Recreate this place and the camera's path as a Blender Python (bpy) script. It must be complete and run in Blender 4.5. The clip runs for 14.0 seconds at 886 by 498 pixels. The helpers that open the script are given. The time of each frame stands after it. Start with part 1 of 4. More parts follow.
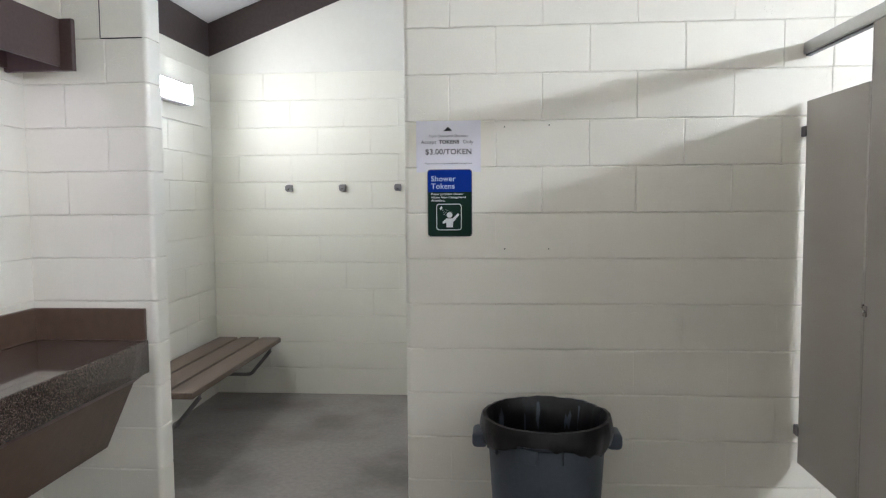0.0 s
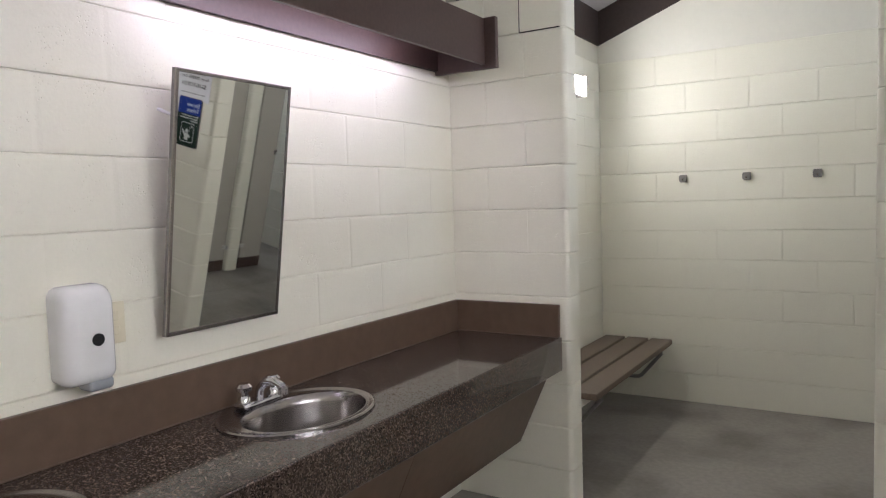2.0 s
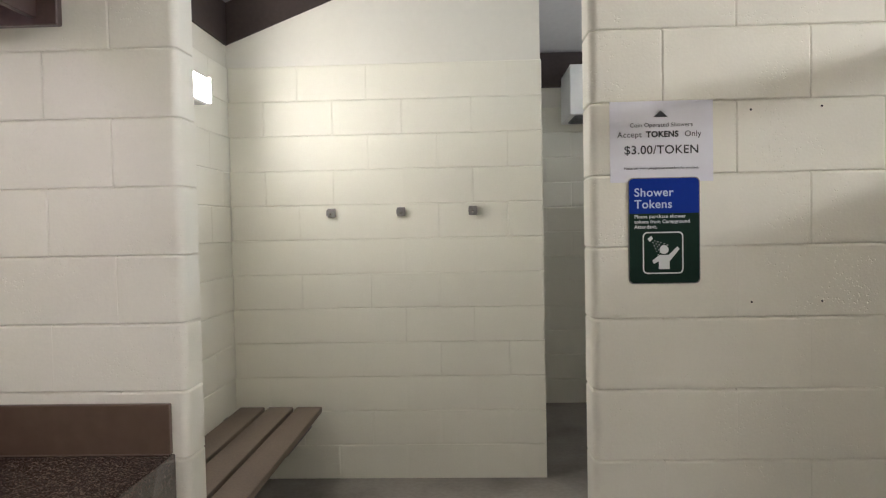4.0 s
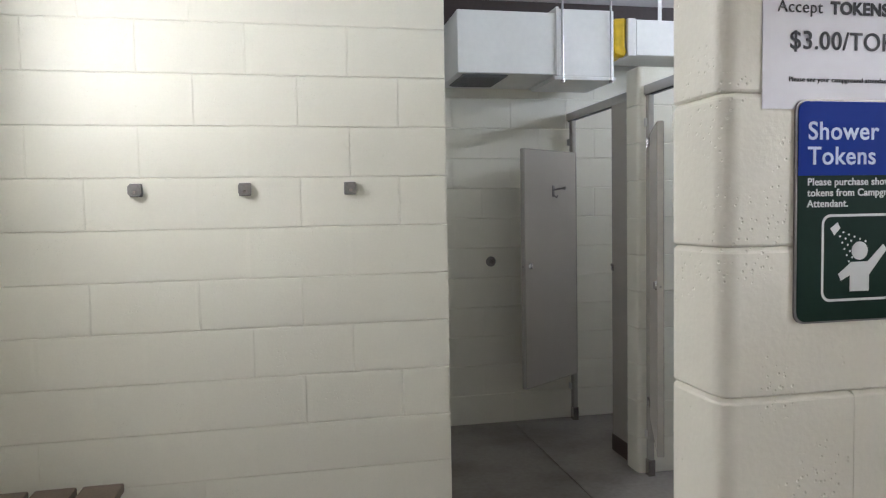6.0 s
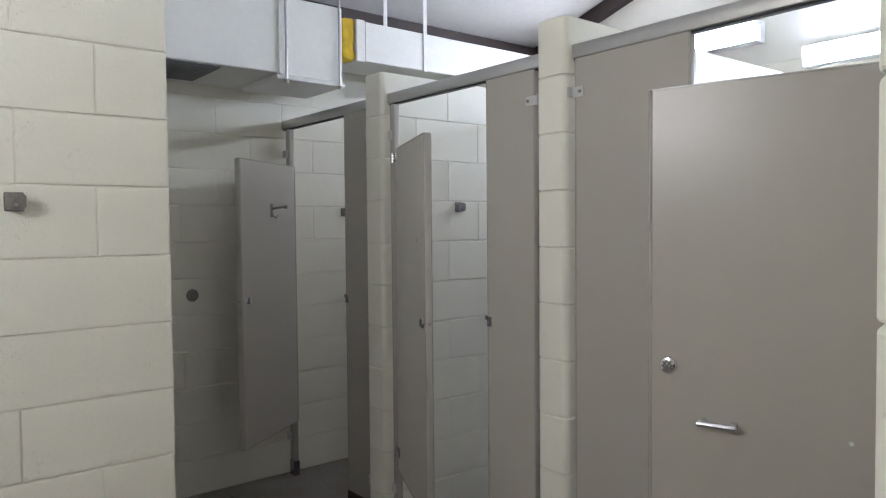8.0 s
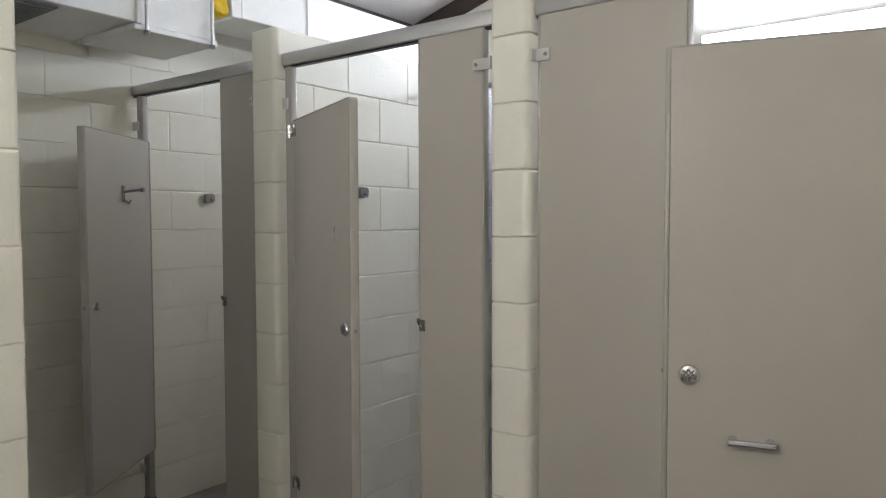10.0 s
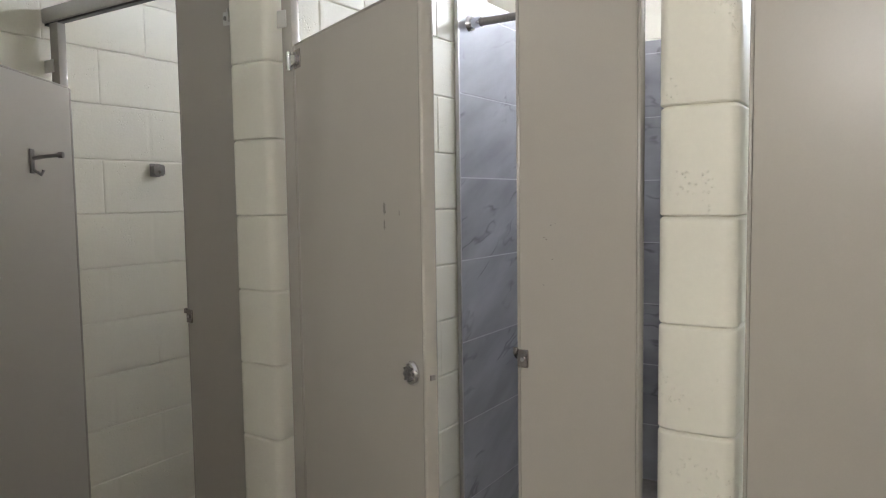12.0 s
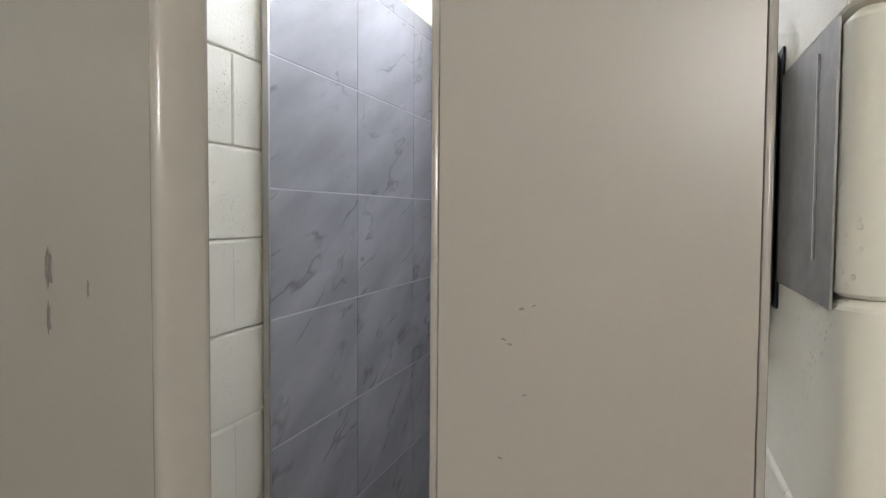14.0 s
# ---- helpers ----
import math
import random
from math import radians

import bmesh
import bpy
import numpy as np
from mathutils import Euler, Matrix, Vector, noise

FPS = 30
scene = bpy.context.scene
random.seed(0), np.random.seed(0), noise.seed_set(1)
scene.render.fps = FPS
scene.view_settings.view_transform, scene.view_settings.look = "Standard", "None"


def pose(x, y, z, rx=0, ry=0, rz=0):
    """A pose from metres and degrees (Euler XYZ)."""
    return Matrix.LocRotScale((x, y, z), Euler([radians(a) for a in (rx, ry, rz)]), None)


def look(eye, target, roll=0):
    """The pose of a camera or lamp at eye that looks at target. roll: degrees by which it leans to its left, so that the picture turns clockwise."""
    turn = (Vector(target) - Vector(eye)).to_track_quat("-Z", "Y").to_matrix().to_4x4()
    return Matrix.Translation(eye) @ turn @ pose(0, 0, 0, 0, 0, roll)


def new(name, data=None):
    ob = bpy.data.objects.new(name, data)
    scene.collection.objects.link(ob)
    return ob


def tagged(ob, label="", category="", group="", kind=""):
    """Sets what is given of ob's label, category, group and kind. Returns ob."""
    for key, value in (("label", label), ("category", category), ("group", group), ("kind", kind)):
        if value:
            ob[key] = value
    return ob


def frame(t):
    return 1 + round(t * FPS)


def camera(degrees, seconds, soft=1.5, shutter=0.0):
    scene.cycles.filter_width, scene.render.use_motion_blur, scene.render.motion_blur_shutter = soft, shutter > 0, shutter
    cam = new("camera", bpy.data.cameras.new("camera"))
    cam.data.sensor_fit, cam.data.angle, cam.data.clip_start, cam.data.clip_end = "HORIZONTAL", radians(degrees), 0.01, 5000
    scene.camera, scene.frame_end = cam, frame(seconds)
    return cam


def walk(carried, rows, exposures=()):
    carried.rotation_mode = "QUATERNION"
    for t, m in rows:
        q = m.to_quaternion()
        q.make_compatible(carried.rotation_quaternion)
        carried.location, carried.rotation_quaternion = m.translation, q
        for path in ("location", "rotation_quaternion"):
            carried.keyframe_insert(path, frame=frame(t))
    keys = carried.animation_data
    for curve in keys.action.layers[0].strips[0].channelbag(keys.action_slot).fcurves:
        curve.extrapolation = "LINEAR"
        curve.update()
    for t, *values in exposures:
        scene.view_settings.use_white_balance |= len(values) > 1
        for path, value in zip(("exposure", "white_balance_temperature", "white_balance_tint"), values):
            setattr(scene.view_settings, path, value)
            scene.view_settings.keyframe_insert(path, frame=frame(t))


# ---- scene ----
cam = camera(64.0, 14.0, soft=1.2)
PATH = [
    (0, (0.21, 0.533, 1.481), (0.053, 2.522, 1.343), -0.4),
    (0.5, (0.118, 0.607, 1.478), (-0.495, 2.507, 1.352), -1.0),
    (1, (-0.028, 0.627, 1.482), (-0.997, 2.372, 1.366), -1.6),
    (1.5, (-0.145, 0.635, 1.491), (-1.273, 2.281, 1.37), -1.8),
    (2, (-0.198, 0.699, 1.472), (-1.247, 2.396, 1.338), -1.8),
    (2.5, (-0.234, 0.945, 1.474), (-1.03, 2.776, 1.357), -1.1),
    (3, (-0.303, 1.196, 1.487), (-0.826, 3.125, 1.399), -0.6),
    (3.5, (-0.46, 1.432, 1.497), (-0.724, 3.413, 1.432), -0.8),
    (3.7, (-0.499, 1.523, 1.497), (-0.681, 3.514, 1.433), -1.0),
    (5.8, (-0.743, 2.739, 1.467), (-0.41, 4.708, 1.364), -0.7),
    (6, (-0.755, 2.856, 1.478), (-0.355, 4.812, 1.37), -1.0),
    (6.5, (-0.793, 3.079, 1.466), (-0.181, 4.979, 1.343), -1.3),
    (7, (-0.865, 3.283, 1.487), (-0.003, 5.084, 1.367), -1.3),
    (7.5, (-0.867, 3.46, 1.477), (0.208, 5.144, 1.379), -0.9),
    (8, (-0.834, 3.602, 1.506), (0.416, 5.161, 1.437), -0.5),
    (8.5, (-0.868, 3.745, 1.508), (0.523, 5.181, 1.442), -0.4),
    (8.7, (-0.888, 3.803, 1.508), (0.549, 5.192, 1.438), -0.3),
    (10.8, (-0.673, 4.56, 1.464), (0.975, 5.686, 1.341), -0.8),
    (11, (-0.643, 4.671, 1.469), (1.022, 5.77, 1.33), -1.0),
    (11.5, (-0.492, 4.867, 1.442), (1.198, 5.924, 1.28), -0.9),
    (12, (-0.277, 5.044, 1.461), (1.407, 6.114, 1.319), -0.8),
    (12.5, (-0.084, 5.24, 1.452), (1.646, 6.237, 1.328), -0.9),
    (12.8, (0.028, 5.352, 1.449), (1.803, 6.27, 1.36), -0.7),
    (13, (0.114, 5.405, 1.464), (1.907, 6.283, 1.349), -1.1),
    (13.1, (0.123, 5.411, 1.478), (1.937, 6.245, 1.357), -0.7),
    (13.3, (0.26, 5.463, 1.465), (2.086, 6.272, 1.359), -1.1),
    (13.6, (0.406, 5.498, 1.496), (2.27, 6.213, 1.385), -1.0),
    (14, (0.521, 5.547, 1.48), (2.436, 6.114, 1.382), 0.4),
]
EXPOSURE = [(0.0, 2.4, 5600, 14), (1.2, 2.15, 5650, 15), (2.0, 2.12, 6000, 15), (3.0, 2.12, 6150, 15), (3.5, 2.15, 6250, 15), (6.5, 2.42, 5750, 15), (7.2, 2.48, 5750, 15), (8.5, 2.18, 5850, 16), (11.0, 2.62, 6200, 15), (12.5, 2.72, 6350, 15), (13.3, 2.85, 6550, 15), (14.0, 2.78, 6300, 15)]
walk(cam, [(t, look(eye, target, roll)) for t, eye, target, roll in PATH], EXPOSURE)


# ---- world and exposure ----
world = bpy.data.worlds.new("world")
scene.world = world
world.use_nodes = True
world.node_tree.nodes["Background"].inputs[0].default_value = (0.75, 0.85, 1.0, 1)
world.node_tree.nodes["Background"].inputs[1].default_value = 0.05
VANITY, CHANGING, STALL, SHOWER, TOILET = 3.6, 16.5, 14.0, 15.0, 19.0

# ---- plan (metres) ----
COURSE, PITCH, THICK = 0.2032, 0.4064, 0.143
WEST, EAST, SOUTH, FAR = -2.01, 3.31, -1.7, 7.55      # inner faces
CHANGE_W, HOOK_Y, HOOK_X = -1.972, 5.812, -0.131
STUB_Y, STUB_X = 3.73, -1.40
TOKEN_Y, TOKEN_X = 3.691, -0.21
FRONT = 1.062                                         # stall pilaster faces
PIL_A, PIL_B, DIV, DIV_A = 5.277, 6.425, 0.155, 0.142                           # near faces of the dividers
RIDGE, EAVE, SLOPE = 0.69, 2.82, 0.385
FAR_EAVE, FAR_SLOPE = 2.88, 0.30


def roof(x):
    """Height of the ceiling's underside."""
    return EAVE + SLOPE * (min(x, 2 * RIDGE - x) + 1.96)


def ceil(x, y):
    """The ceiling over the showers, which rises from the far wall."""
    return min(EAVE + SLOPE * (x + 1.96), FAR_EAVE + FAR_SLOPE * (FAR - y))


# ---- materials ----
def mat(name, base, rough=0.5, metal=0.0, bump=0.0, scale=60.0, vary=0.06, stain=0.0, stain_scale=1.5, coat=0.0, detail=6.0, dark=None, island=False):
    m = bpy.data.materials.new(name)
    m.use_nodes = True
    nt = m.node_tree
    b = nt.nodes["Principled BSDF"]
    co = nt.nodes.new("ShaderNodeNewGeometry")
    n1 = nt.nodes.new("ShaderNodeTexNoise")
    n1.inputs["Scale"].default_value, n1.inputs["Detail"].default_value = scale, detail
    n2 = nt.nodes.new("ShaderNodeTexNoise")
    n2.inputs["Scale"].default_value, n2.inputs["Detail"].default_value = stain_scale, 5
    for n in (n1, n2):
        nt.links.new(co.outputs["Position"], n.inputs["Vector"])
    ramp = nt.nodes.new("ShaderNodeMapRange")
    ramp.inputs[1].default_value, ramp.inputs[2].default_value = 0.3, 0.7
    ramp.inputs[3].default_value, ramp.inputs[4].default_value = 1 - vary, 1 + vary
    nt.links.new(n1.outputs["Fac"], ramp.inputs[0])
    info = nt.nodes.new("ShaderNodeObjectInfo")
    piece = nt.nodes.new("ShaderNodeMapRange")
    piece.inputs[3].default_value, piece.inputs[4].default_value = 0.992, 1.008
    nt.links.new(info.outputs["Random"], piece.inputs[0])
    mul = nt.nodes.new("ShaderNodeMath")
    mul.operation = "MULTIPLY"
    nt.links.new(ramp.outputs[0], mul.inputs[0])
    nt.links.new(piece.outputs[0], mul.inputs[1])
    mix = nt.nodes.new("ShaderNodeMix")
    mix.data_type = "RGBA"
    mix.inputs[6].default_value = (*base, 1)
    mix.inputs[7].default_value = (*(dark or [c * 0.45 for c in base]), 1)
    sr = nt.nodes.new("ShaderNodeMapRange")
    sr.inputs[1].default_value, sr.inputs[2].default_value = 0.45, 0.72
    sr.inputs[3].default_value, sr.inputs[4].default_value = 0.0, stain
    nt.links.new(n2.outputs["Fac"], sr.inputs[0])
    nt.links.new(sr.outputs[0], mix.inputs[0])
    hsv = nt.nodes.new("ShaderNodeHueSaturation")
    nt.links.new(mix.outputs[2], hsv.inputs["Color"])
    nt.links.new(mul.outputs[0], hsv.inputs["Value"])
    nt.links.new(hsv.outputs[0], b.inputs["Base Color"])
    rr = nt.nodes.new("ShaderNodeMapRange")
    rr.inputs[3].default_value, rr.inputs[4].default_value = max(rough - 0.03, 0.03), min(rough + 0.03, 1)
    nt.links.new(n2.outputs["Fac"], rr.inputs[0])
    nt.links.new(rr.outputs[0], b.inputs["Roughness"])
    b.inputs["Metallic"].default_value = metal
    b.inputs["Coat Weight"].default_value = coat
    if bump:
        bp = nt.nodes.new("ShaderNodeBump")
        bp.inputs["Strength"].default_value, bp.inputs["Distance"].default_value = bump, 0.002
        nt.links.new(n1.outputs["Fac"], bp.inputs["Height"])
        nt.links.new(bp.outputs[0], b.inputs["Normal"])
    return m


def block_paint():
    """Thick cream gloss paint over concrete block: fine grain, and clusters of small open pores."""
    m = mat("block_paint", (0.855, 0.828, 0.715), 0.46, bump=0.3, scale=120, vary=0.012, stain=0.05, stain_scale=2.2)
    nt = m.node_tree
    b = nt.nodes["Principled BSDF"]
    geo = nt.nodes.new("ShaderNodeNewGeometry")
    vor = nt.nodes.new("ShaderNodeTexVoronoi")
    vor.inputs["Scale"].default_value = 105
    b.inputs["Specular IOR Level"].default_value = 0.35
    nt.links.new(geo.outputs["Position"], vor.inputs["Vector"])
    pit = nt.nodes.new("ShaderNodeMapRange")
    pit.inputs[1].default_value, pit.inputs[2].default_value = 0.12, 0.26
    nt.links.new(vor.outputs["Distance"], pit.inputs[0])
    clus = nt.nodes.new("ShaderNodeTexNoise")
    clus.inputs["Scale"].default_value, clus.inputs["Detail"].default_value = 9, 2
    nt.links.new(geo.outputs["Position"], clus.inputs["Vector"])
    cr = nt.nodes.new("ShaderNodeMapRange")
    cr.inputs[1].default_value, cr.inputs[2].default_value = 0.54, 0.60
    cr.inputs[3].default_value, cr.inputs[4].default_value = 1.0, 0.0
    nt.links.new(clus.outputs["Fac"], cr.inputs[0])
    mx = nt.nodes.new("ShaderNodeMath")
    mx.operation = "MAXIMUM"
    nt.links.new(pit.outputs[0], mx.inputs[0])
    nt.links.new(cr.outputs[0], mx.inputs[1])
    bp = nt.nodes.new("ShaderNodeBump")
    bp.inputs["Strength"].default_value, bp.inputs["Distance"].default_value = 0.8, 0.0018
    nt.links.new(mx.outputs[0], bp.inputs["Height"])
    nt.links.new(b.inputs["Normal"].links[0].from_socket, bp.inputs["Normal"])
    nt.links.new(bp.outputs[0], b.inputs["Normal"])
    return m


def granite():
    m = mat("speckled_stone", (0.13, 0.09, 0.075), 0.07, bump=0.008, scale=240, vary=0.3, stain=0.1)
    nt = m.node_tree
    b = nt.nodes["Principled BSDF"]
    geo = nt.nodes.new("ShaderNodeNewGeometry")
    vor = nt.nodes.new("ShaderNodeTexVoronoi")
    vor.inputs["Scale"].default_value = 240
    nt.links.new(geo.outputs["Position"], vor.inputs["Vector"])
    ramp = nt.nodes.new("ShaderNodeValToRGB")
    e = ramp.color_ramp.elements
    e[0].position, e[0].color = 0.0, (0.018, 0.014, 0.012, 1)
    e[1].position, e[1].color = 1.0, (0.20, 0.15, 0.12, 1)
    k = e.new(0.45)
    k.color = (0.052, 0.038, 0.030, 1)
    k = e.new(0.8)
    k.color = (0.105, 0.076, 0.060, 1)
    sep = nt.nodes.new("ShaderNodeSeparateColor")
    nt.links.new(vor.outputs["Color"], sep.inputs[0])
    nt.links.new(sep.outputs[0], ramp.inputs[0])
    nt.links.new(ramp.outputs[0], b.inputs["Base Color"])
    return m


def marble_tile():
    """Grey porcelain tile with soft clouds and thin dark veins."""
    m = mat("grey_tile", (0.30, 0.30, 0.32), 0.42, bump=0.05, scale=90, vary=0.03)
    nt = m.node_tree
    b = nt.nodes["Principled BSDF"]
    tc = nt.nodes.new("ShaderNodeNewGeometry")
    info = nt.nodes.new("ShaderNodeObjectInfo")
    off = nt.nodes.new("ShaderNodeVectorMath")
    off.operation = "MULTIPLY_ADD"
    nt.links.new(info.outputs["Random"], off.inputs[0])
    off.inputs[1].default_value = (7.0, 3.0, 0.6)
    nt.links.new(tc.outputs["Position"], off.inputs[2])
    cloud = nt.nodes.new("ShaderNodeTexNoise")
    cloud.inputs["Scale"].default_value, cloud.inputs["Detail"].default_value = 2.6, 8
    tilt = nt.nodes.new("ShaderNodeMapping")
    tilt.vector_type = "TEXTURE"
    tilt.inputs["Rotation"].default_value = (0, radians(-24), 0)
    tilt.inputs["Scale"].default_value = (1.0, 1.0, 0.34)
    nt.links.new(off.outputs[0], tilt.inputs["Vector"])
    nt.links.new(tilt.outputs[0], cloud.inputs["Vector"])
    vein = nt.nodes.new("ShaderNodeTexNoise")
    vein.inputs["Scale"].default_value, vein.inputs["Detail"].default_value, vein.inputs["Distortion"].default_value = 2.4, 3, 0.15
    nt.links.new(tilt.outputs[0], vein.inputs["Vector"])
    ramp = nt.nodes.new("ShaderNodeValToRGB")
    e = ramp.color_ramp.elements
    e[0].position, e[0].color = 0.32, (0.29, 0.29, 0.305, 1)
    e[1].position, e[1].color = 0.70, (0.43, 0.435, 0.46, 1)
    nt.links.new(cloud.outputs["Fac"], ramp.inputs[0])
    line = nt.nodes.new("ShaderNodeValToRGB")
    e = line.color_ramp.elements
    e[0].position, e[0].color = 0.466, (1, 1, 1, 1)
    e[1].position, e[1].color = 0.514, (1, 1, 1, 1)
    k = e.new(0.494)
    k.color = (0.56, 0.55, 0.55, 1)
    nt.links.new(vein.outputs["Fac"], line.inputs[0])
    mul = nt.nodes.new("ShaderNodeMix")
    mul.data_type, mul.blend_type = "RGBA", "MULTIPLY"
    mask = nt.nodes.new("ShaderNodeTexNoise")
    mask.inputs["Scale"].default_value, mask.inputs["Detail"].default_value = 6, 1
    nt.links.new(off.outputs[0], mask.inputs["Vector"])
    mr = nt.nodes.new("ShaderNodeMapRange")
    mr.inputs[1].default_value, mr.inputs[2].default_value = 0.47, 0.60
    nt.links.new(mask.outputs["Fac"], mr.inputs[0])
    nt.links.new(mr.outputs[0], mul.inputs[0])
    nt.links.new(ramp.outputs[0], mul.inputs[6])
    nt.links.new(line.outputs[0], mul.inputs[7])
    nt.links.new(mul.outputs[2], b.inputs["Base Color"])
    return m


def glow(name, colour, strength):
    m = bpy.data.materials.new(name)
    m.use_nodes = True
    b = m.node_tree.nodes["Principled BSDF"]
    b.inputs["Base Color"].default_value = (0.9, 0.9, 0.9, 1)
    b.inputs["Emission Color"].default_value = (*colour, 1)
    b.inputs["Emission Strength"].default_value = strength
    return m


PAINT = block_paint()
PLASTER = mat("plaster", (0.81, 0.785, 0.70), 0.6, bump=0.1, scale=35, vary=0.01, stain=0.05)
MORTAR = mat("painted_joint", (0.72, 0.69, 0.58), 0.5, bump=0.2, scale=80, vary=0.03)
CEIL = mat("ceiling_paint", (0.70, 0.675, 0.65), 0.7, bump=0.15, scale=25, vary=0.03, stain=0.08, stain_scale=0.8)
CONCRETE = mat("sealed_concrete", (0.28, 0.255, 0.225), 0.5, bump=0.15, scale=35, vary=0.10, stain=0.85, stain_scale=1.6, dark=(0.10, 0.088, 0.075))
JOINT = mat("dark_joint", (0.02, 0.018, 0.016), 0.9)
BEAM = mat("brown_timber", (0.042, 0.027, 0.023), 0.55, bump=0.15, scale=40, vary=0.15)
VALANCE = mat("brown_board", (0.075, 0.045, 0.038), 0.45, bump=0.08, scale=60, vary=0.10)
LAMINATE = mat("brown_laminate", (0.125, 0.080, 0.054), 0.4, bump=0.03, scale=22, vary=0.10, stain=0.15)
STONE = granite()
PANEL = mat("grey_partition_paint", (0.462, 0.430, 0.376), 0.30, bump=0.04, scale=220, vary=0.012)
EDGE = mat("partition_edge", (0.44, 0.412, 0.362), 0.22, vary=0.02)
ALU = mat("satin_aluminium", (0.55, 0.54, 0.53), 0.38, metal=0.85, vary=0.04, scale=150)
BRACKET = mat("pale_bracket", (0.62, 0.61, 0.58), 0.35, metal=0.3, vary=0.03)
CHROME = mat("chrome", (0.72, 0.72, 0.74), 0.14, metal=1.0, vary=0.03)
STEEL = mat("brushed_steel", (0.36, 0.335, 0.325), 0.22, metal=1.0, bump=0.04, scale=300, vary=0.06)
DULL = mat("dull_steel", (0.27, 0.255, 0.245), 0.42, metal=0.8, bump=0.1, scale=90, vary=0.1)
MIRROR = mat("mirror_glass", (0.86, 0.88, 0.87), 0.03, metal=1.0, vary=0.0)
MIRROR.node_tree.nodes["Principled BSDF"].inputs["Roughness"].links[0].to_node.inputs["Roughness"].default_value = 0.02
for l in list(MIRROR.node_tree.nodes["Principled BSDF"].inputs["Roughness"].links):
    MIRROR.node_tree.links.remove(l)
WHITE = mat("white_plastic", (0.82, 0.81, 0.815), 0.12, vary=0.01, coat=0.4)
GREY_PLASTIC = mat("grey_clear_plastic", (0.33, 0.35, 0.38), 0.2, vary=0.03)
IVORY = mat("ivory_plastic", (0.72, 0.66, 0.50), 0.35, vary=0.02)
BLACK = mat("black_plastic", (0.012, 0.012, 0.013), 0.34, bump=0.1, scale=200, vary=0.1)
BLACK_METAL = mat("black_textured_metal", (0.016, 0.016, 0.017), 0.30, bump=0.5, scale=420, vary=0.15)
BAG = mat("black_bin_liner", (0.004, 0.004, 0.0045), 0.28, bump=0.6, scale=30, vary=0.2)
BIN = mat("blue_grey_plastic", (0.055, 0.068, 0.085), 0.42, bump=0.08, scale=60, vary=0.08, stain=0.2)
SLAT = mat("brown_recycled_plank", (0.17, 0.125, 0.092), 0.6, bump=0.2, scale=110, vary=0.12)
DUCT = mat("white_duct_paint", (0.84, 0.83, 0.79), 0.4, bump=0.06, scale=30, vary=0.02, stain=0.10, stain_scale=3)
YELLOW = mat("yellow_plastic_wrap", (0.70, 0.47, 0.01), 0.35, bump=0.5, scale=22, vary=0.15)
PAPER = mat("paper", (0.80, 0.79, 0.83), 0.5, vary=0.01)
BLUE = mat("sign_blue", (0.003, 0.032, 0.30), 0.55, vary=0.03)
GREEN = mat("sign_green", (0.008, 0.028, 0.018), 0.55, vary=0.05)
for m_ in (BLUE, GREEN):
    m_.node_tree.nodes["Principled BSDF"].inputs["Specular IOR Level"].default_value = 0.15
INK = mat("ink", (0.03, 0.03, 0.035), 0.6, vary=0.05)
SIGN_WHITE = mat("sign_white", (0.72, 0.74, 0.72), 0.35, vary=0.02)
SIGN_BLUE_TEXT = mat("sign_pale_blue", (0.55, 0.65, 0.85), 0.35, vary=0.02)
TILE = marble_tile()
GROUT = mat("grey_grout", (0.60, 0.60, 0.62), 0.8, vary=0.05)
GRILLE = mat("grille_grey", (0.20, 0.20, 0.20), 0.5, metal=0.4, vary=0.05)
ZINC = mat("galvanised_sheet", (0.31, 0.30, 0.275), 0.45, metal=0.3, bump=0.1, scale=60, vary=0.12, stain=0.3, stain_scale=14)
SCUFF = mat("scuff_mark", (0.26, 0.24, 0.215), 0.6, vary=0.3, scale=200)
L_VANITY = glow("vanity_tube", (0.95, 0.85, 1.0), VANITY)
L_CHANGE = glow("wall_light_lens", (1.0, 0.97, 0.89), CHANGING)
L_STALL = glow("stall_light_lens", (0.78, 0.88, 1.0), STALL)
L_SHOWER = glow("shower_light_lens", (0.92, 0.95, 1.0), SHOWER)
L_TOILET = glow("toilet_light_lens", (0.98, 0.97, 0.94), TOILET)


# ---- mesh helpers ----
def thing(name, label, category, at=(0, 0, 0), turn=0.0, group="", kind=""):
    ob = new(name)
    ob.empty_display_size = 0.05
    ob.matrix_world = pose(*at, 0, 0, turn)
    return tagged(ob, label, category, group, kind)


def part(name, bm, material, parent=None, label="", smooth=False):
    me = bpy.data.meshes.new(name)
    bmesh.ops.recalc_face_normals(bm, faces=bm.faces)
    bm.to_mesh(me)
    bm.free()
    me.materials.append(material)
    if smooth:
        for p in me.polygons:
            p.use_smooth = True
        me.set_sharp_from_angle(angle=radians(38))
    ob = new(name, me)
    ob.parent = parent
    return tagged(ob, label)


def structure(name, bm, material, label="", smooth=False):
    return tagged(part(name, bm, material, None, label, smooth), kind="structure", category=name.split("_")[0])


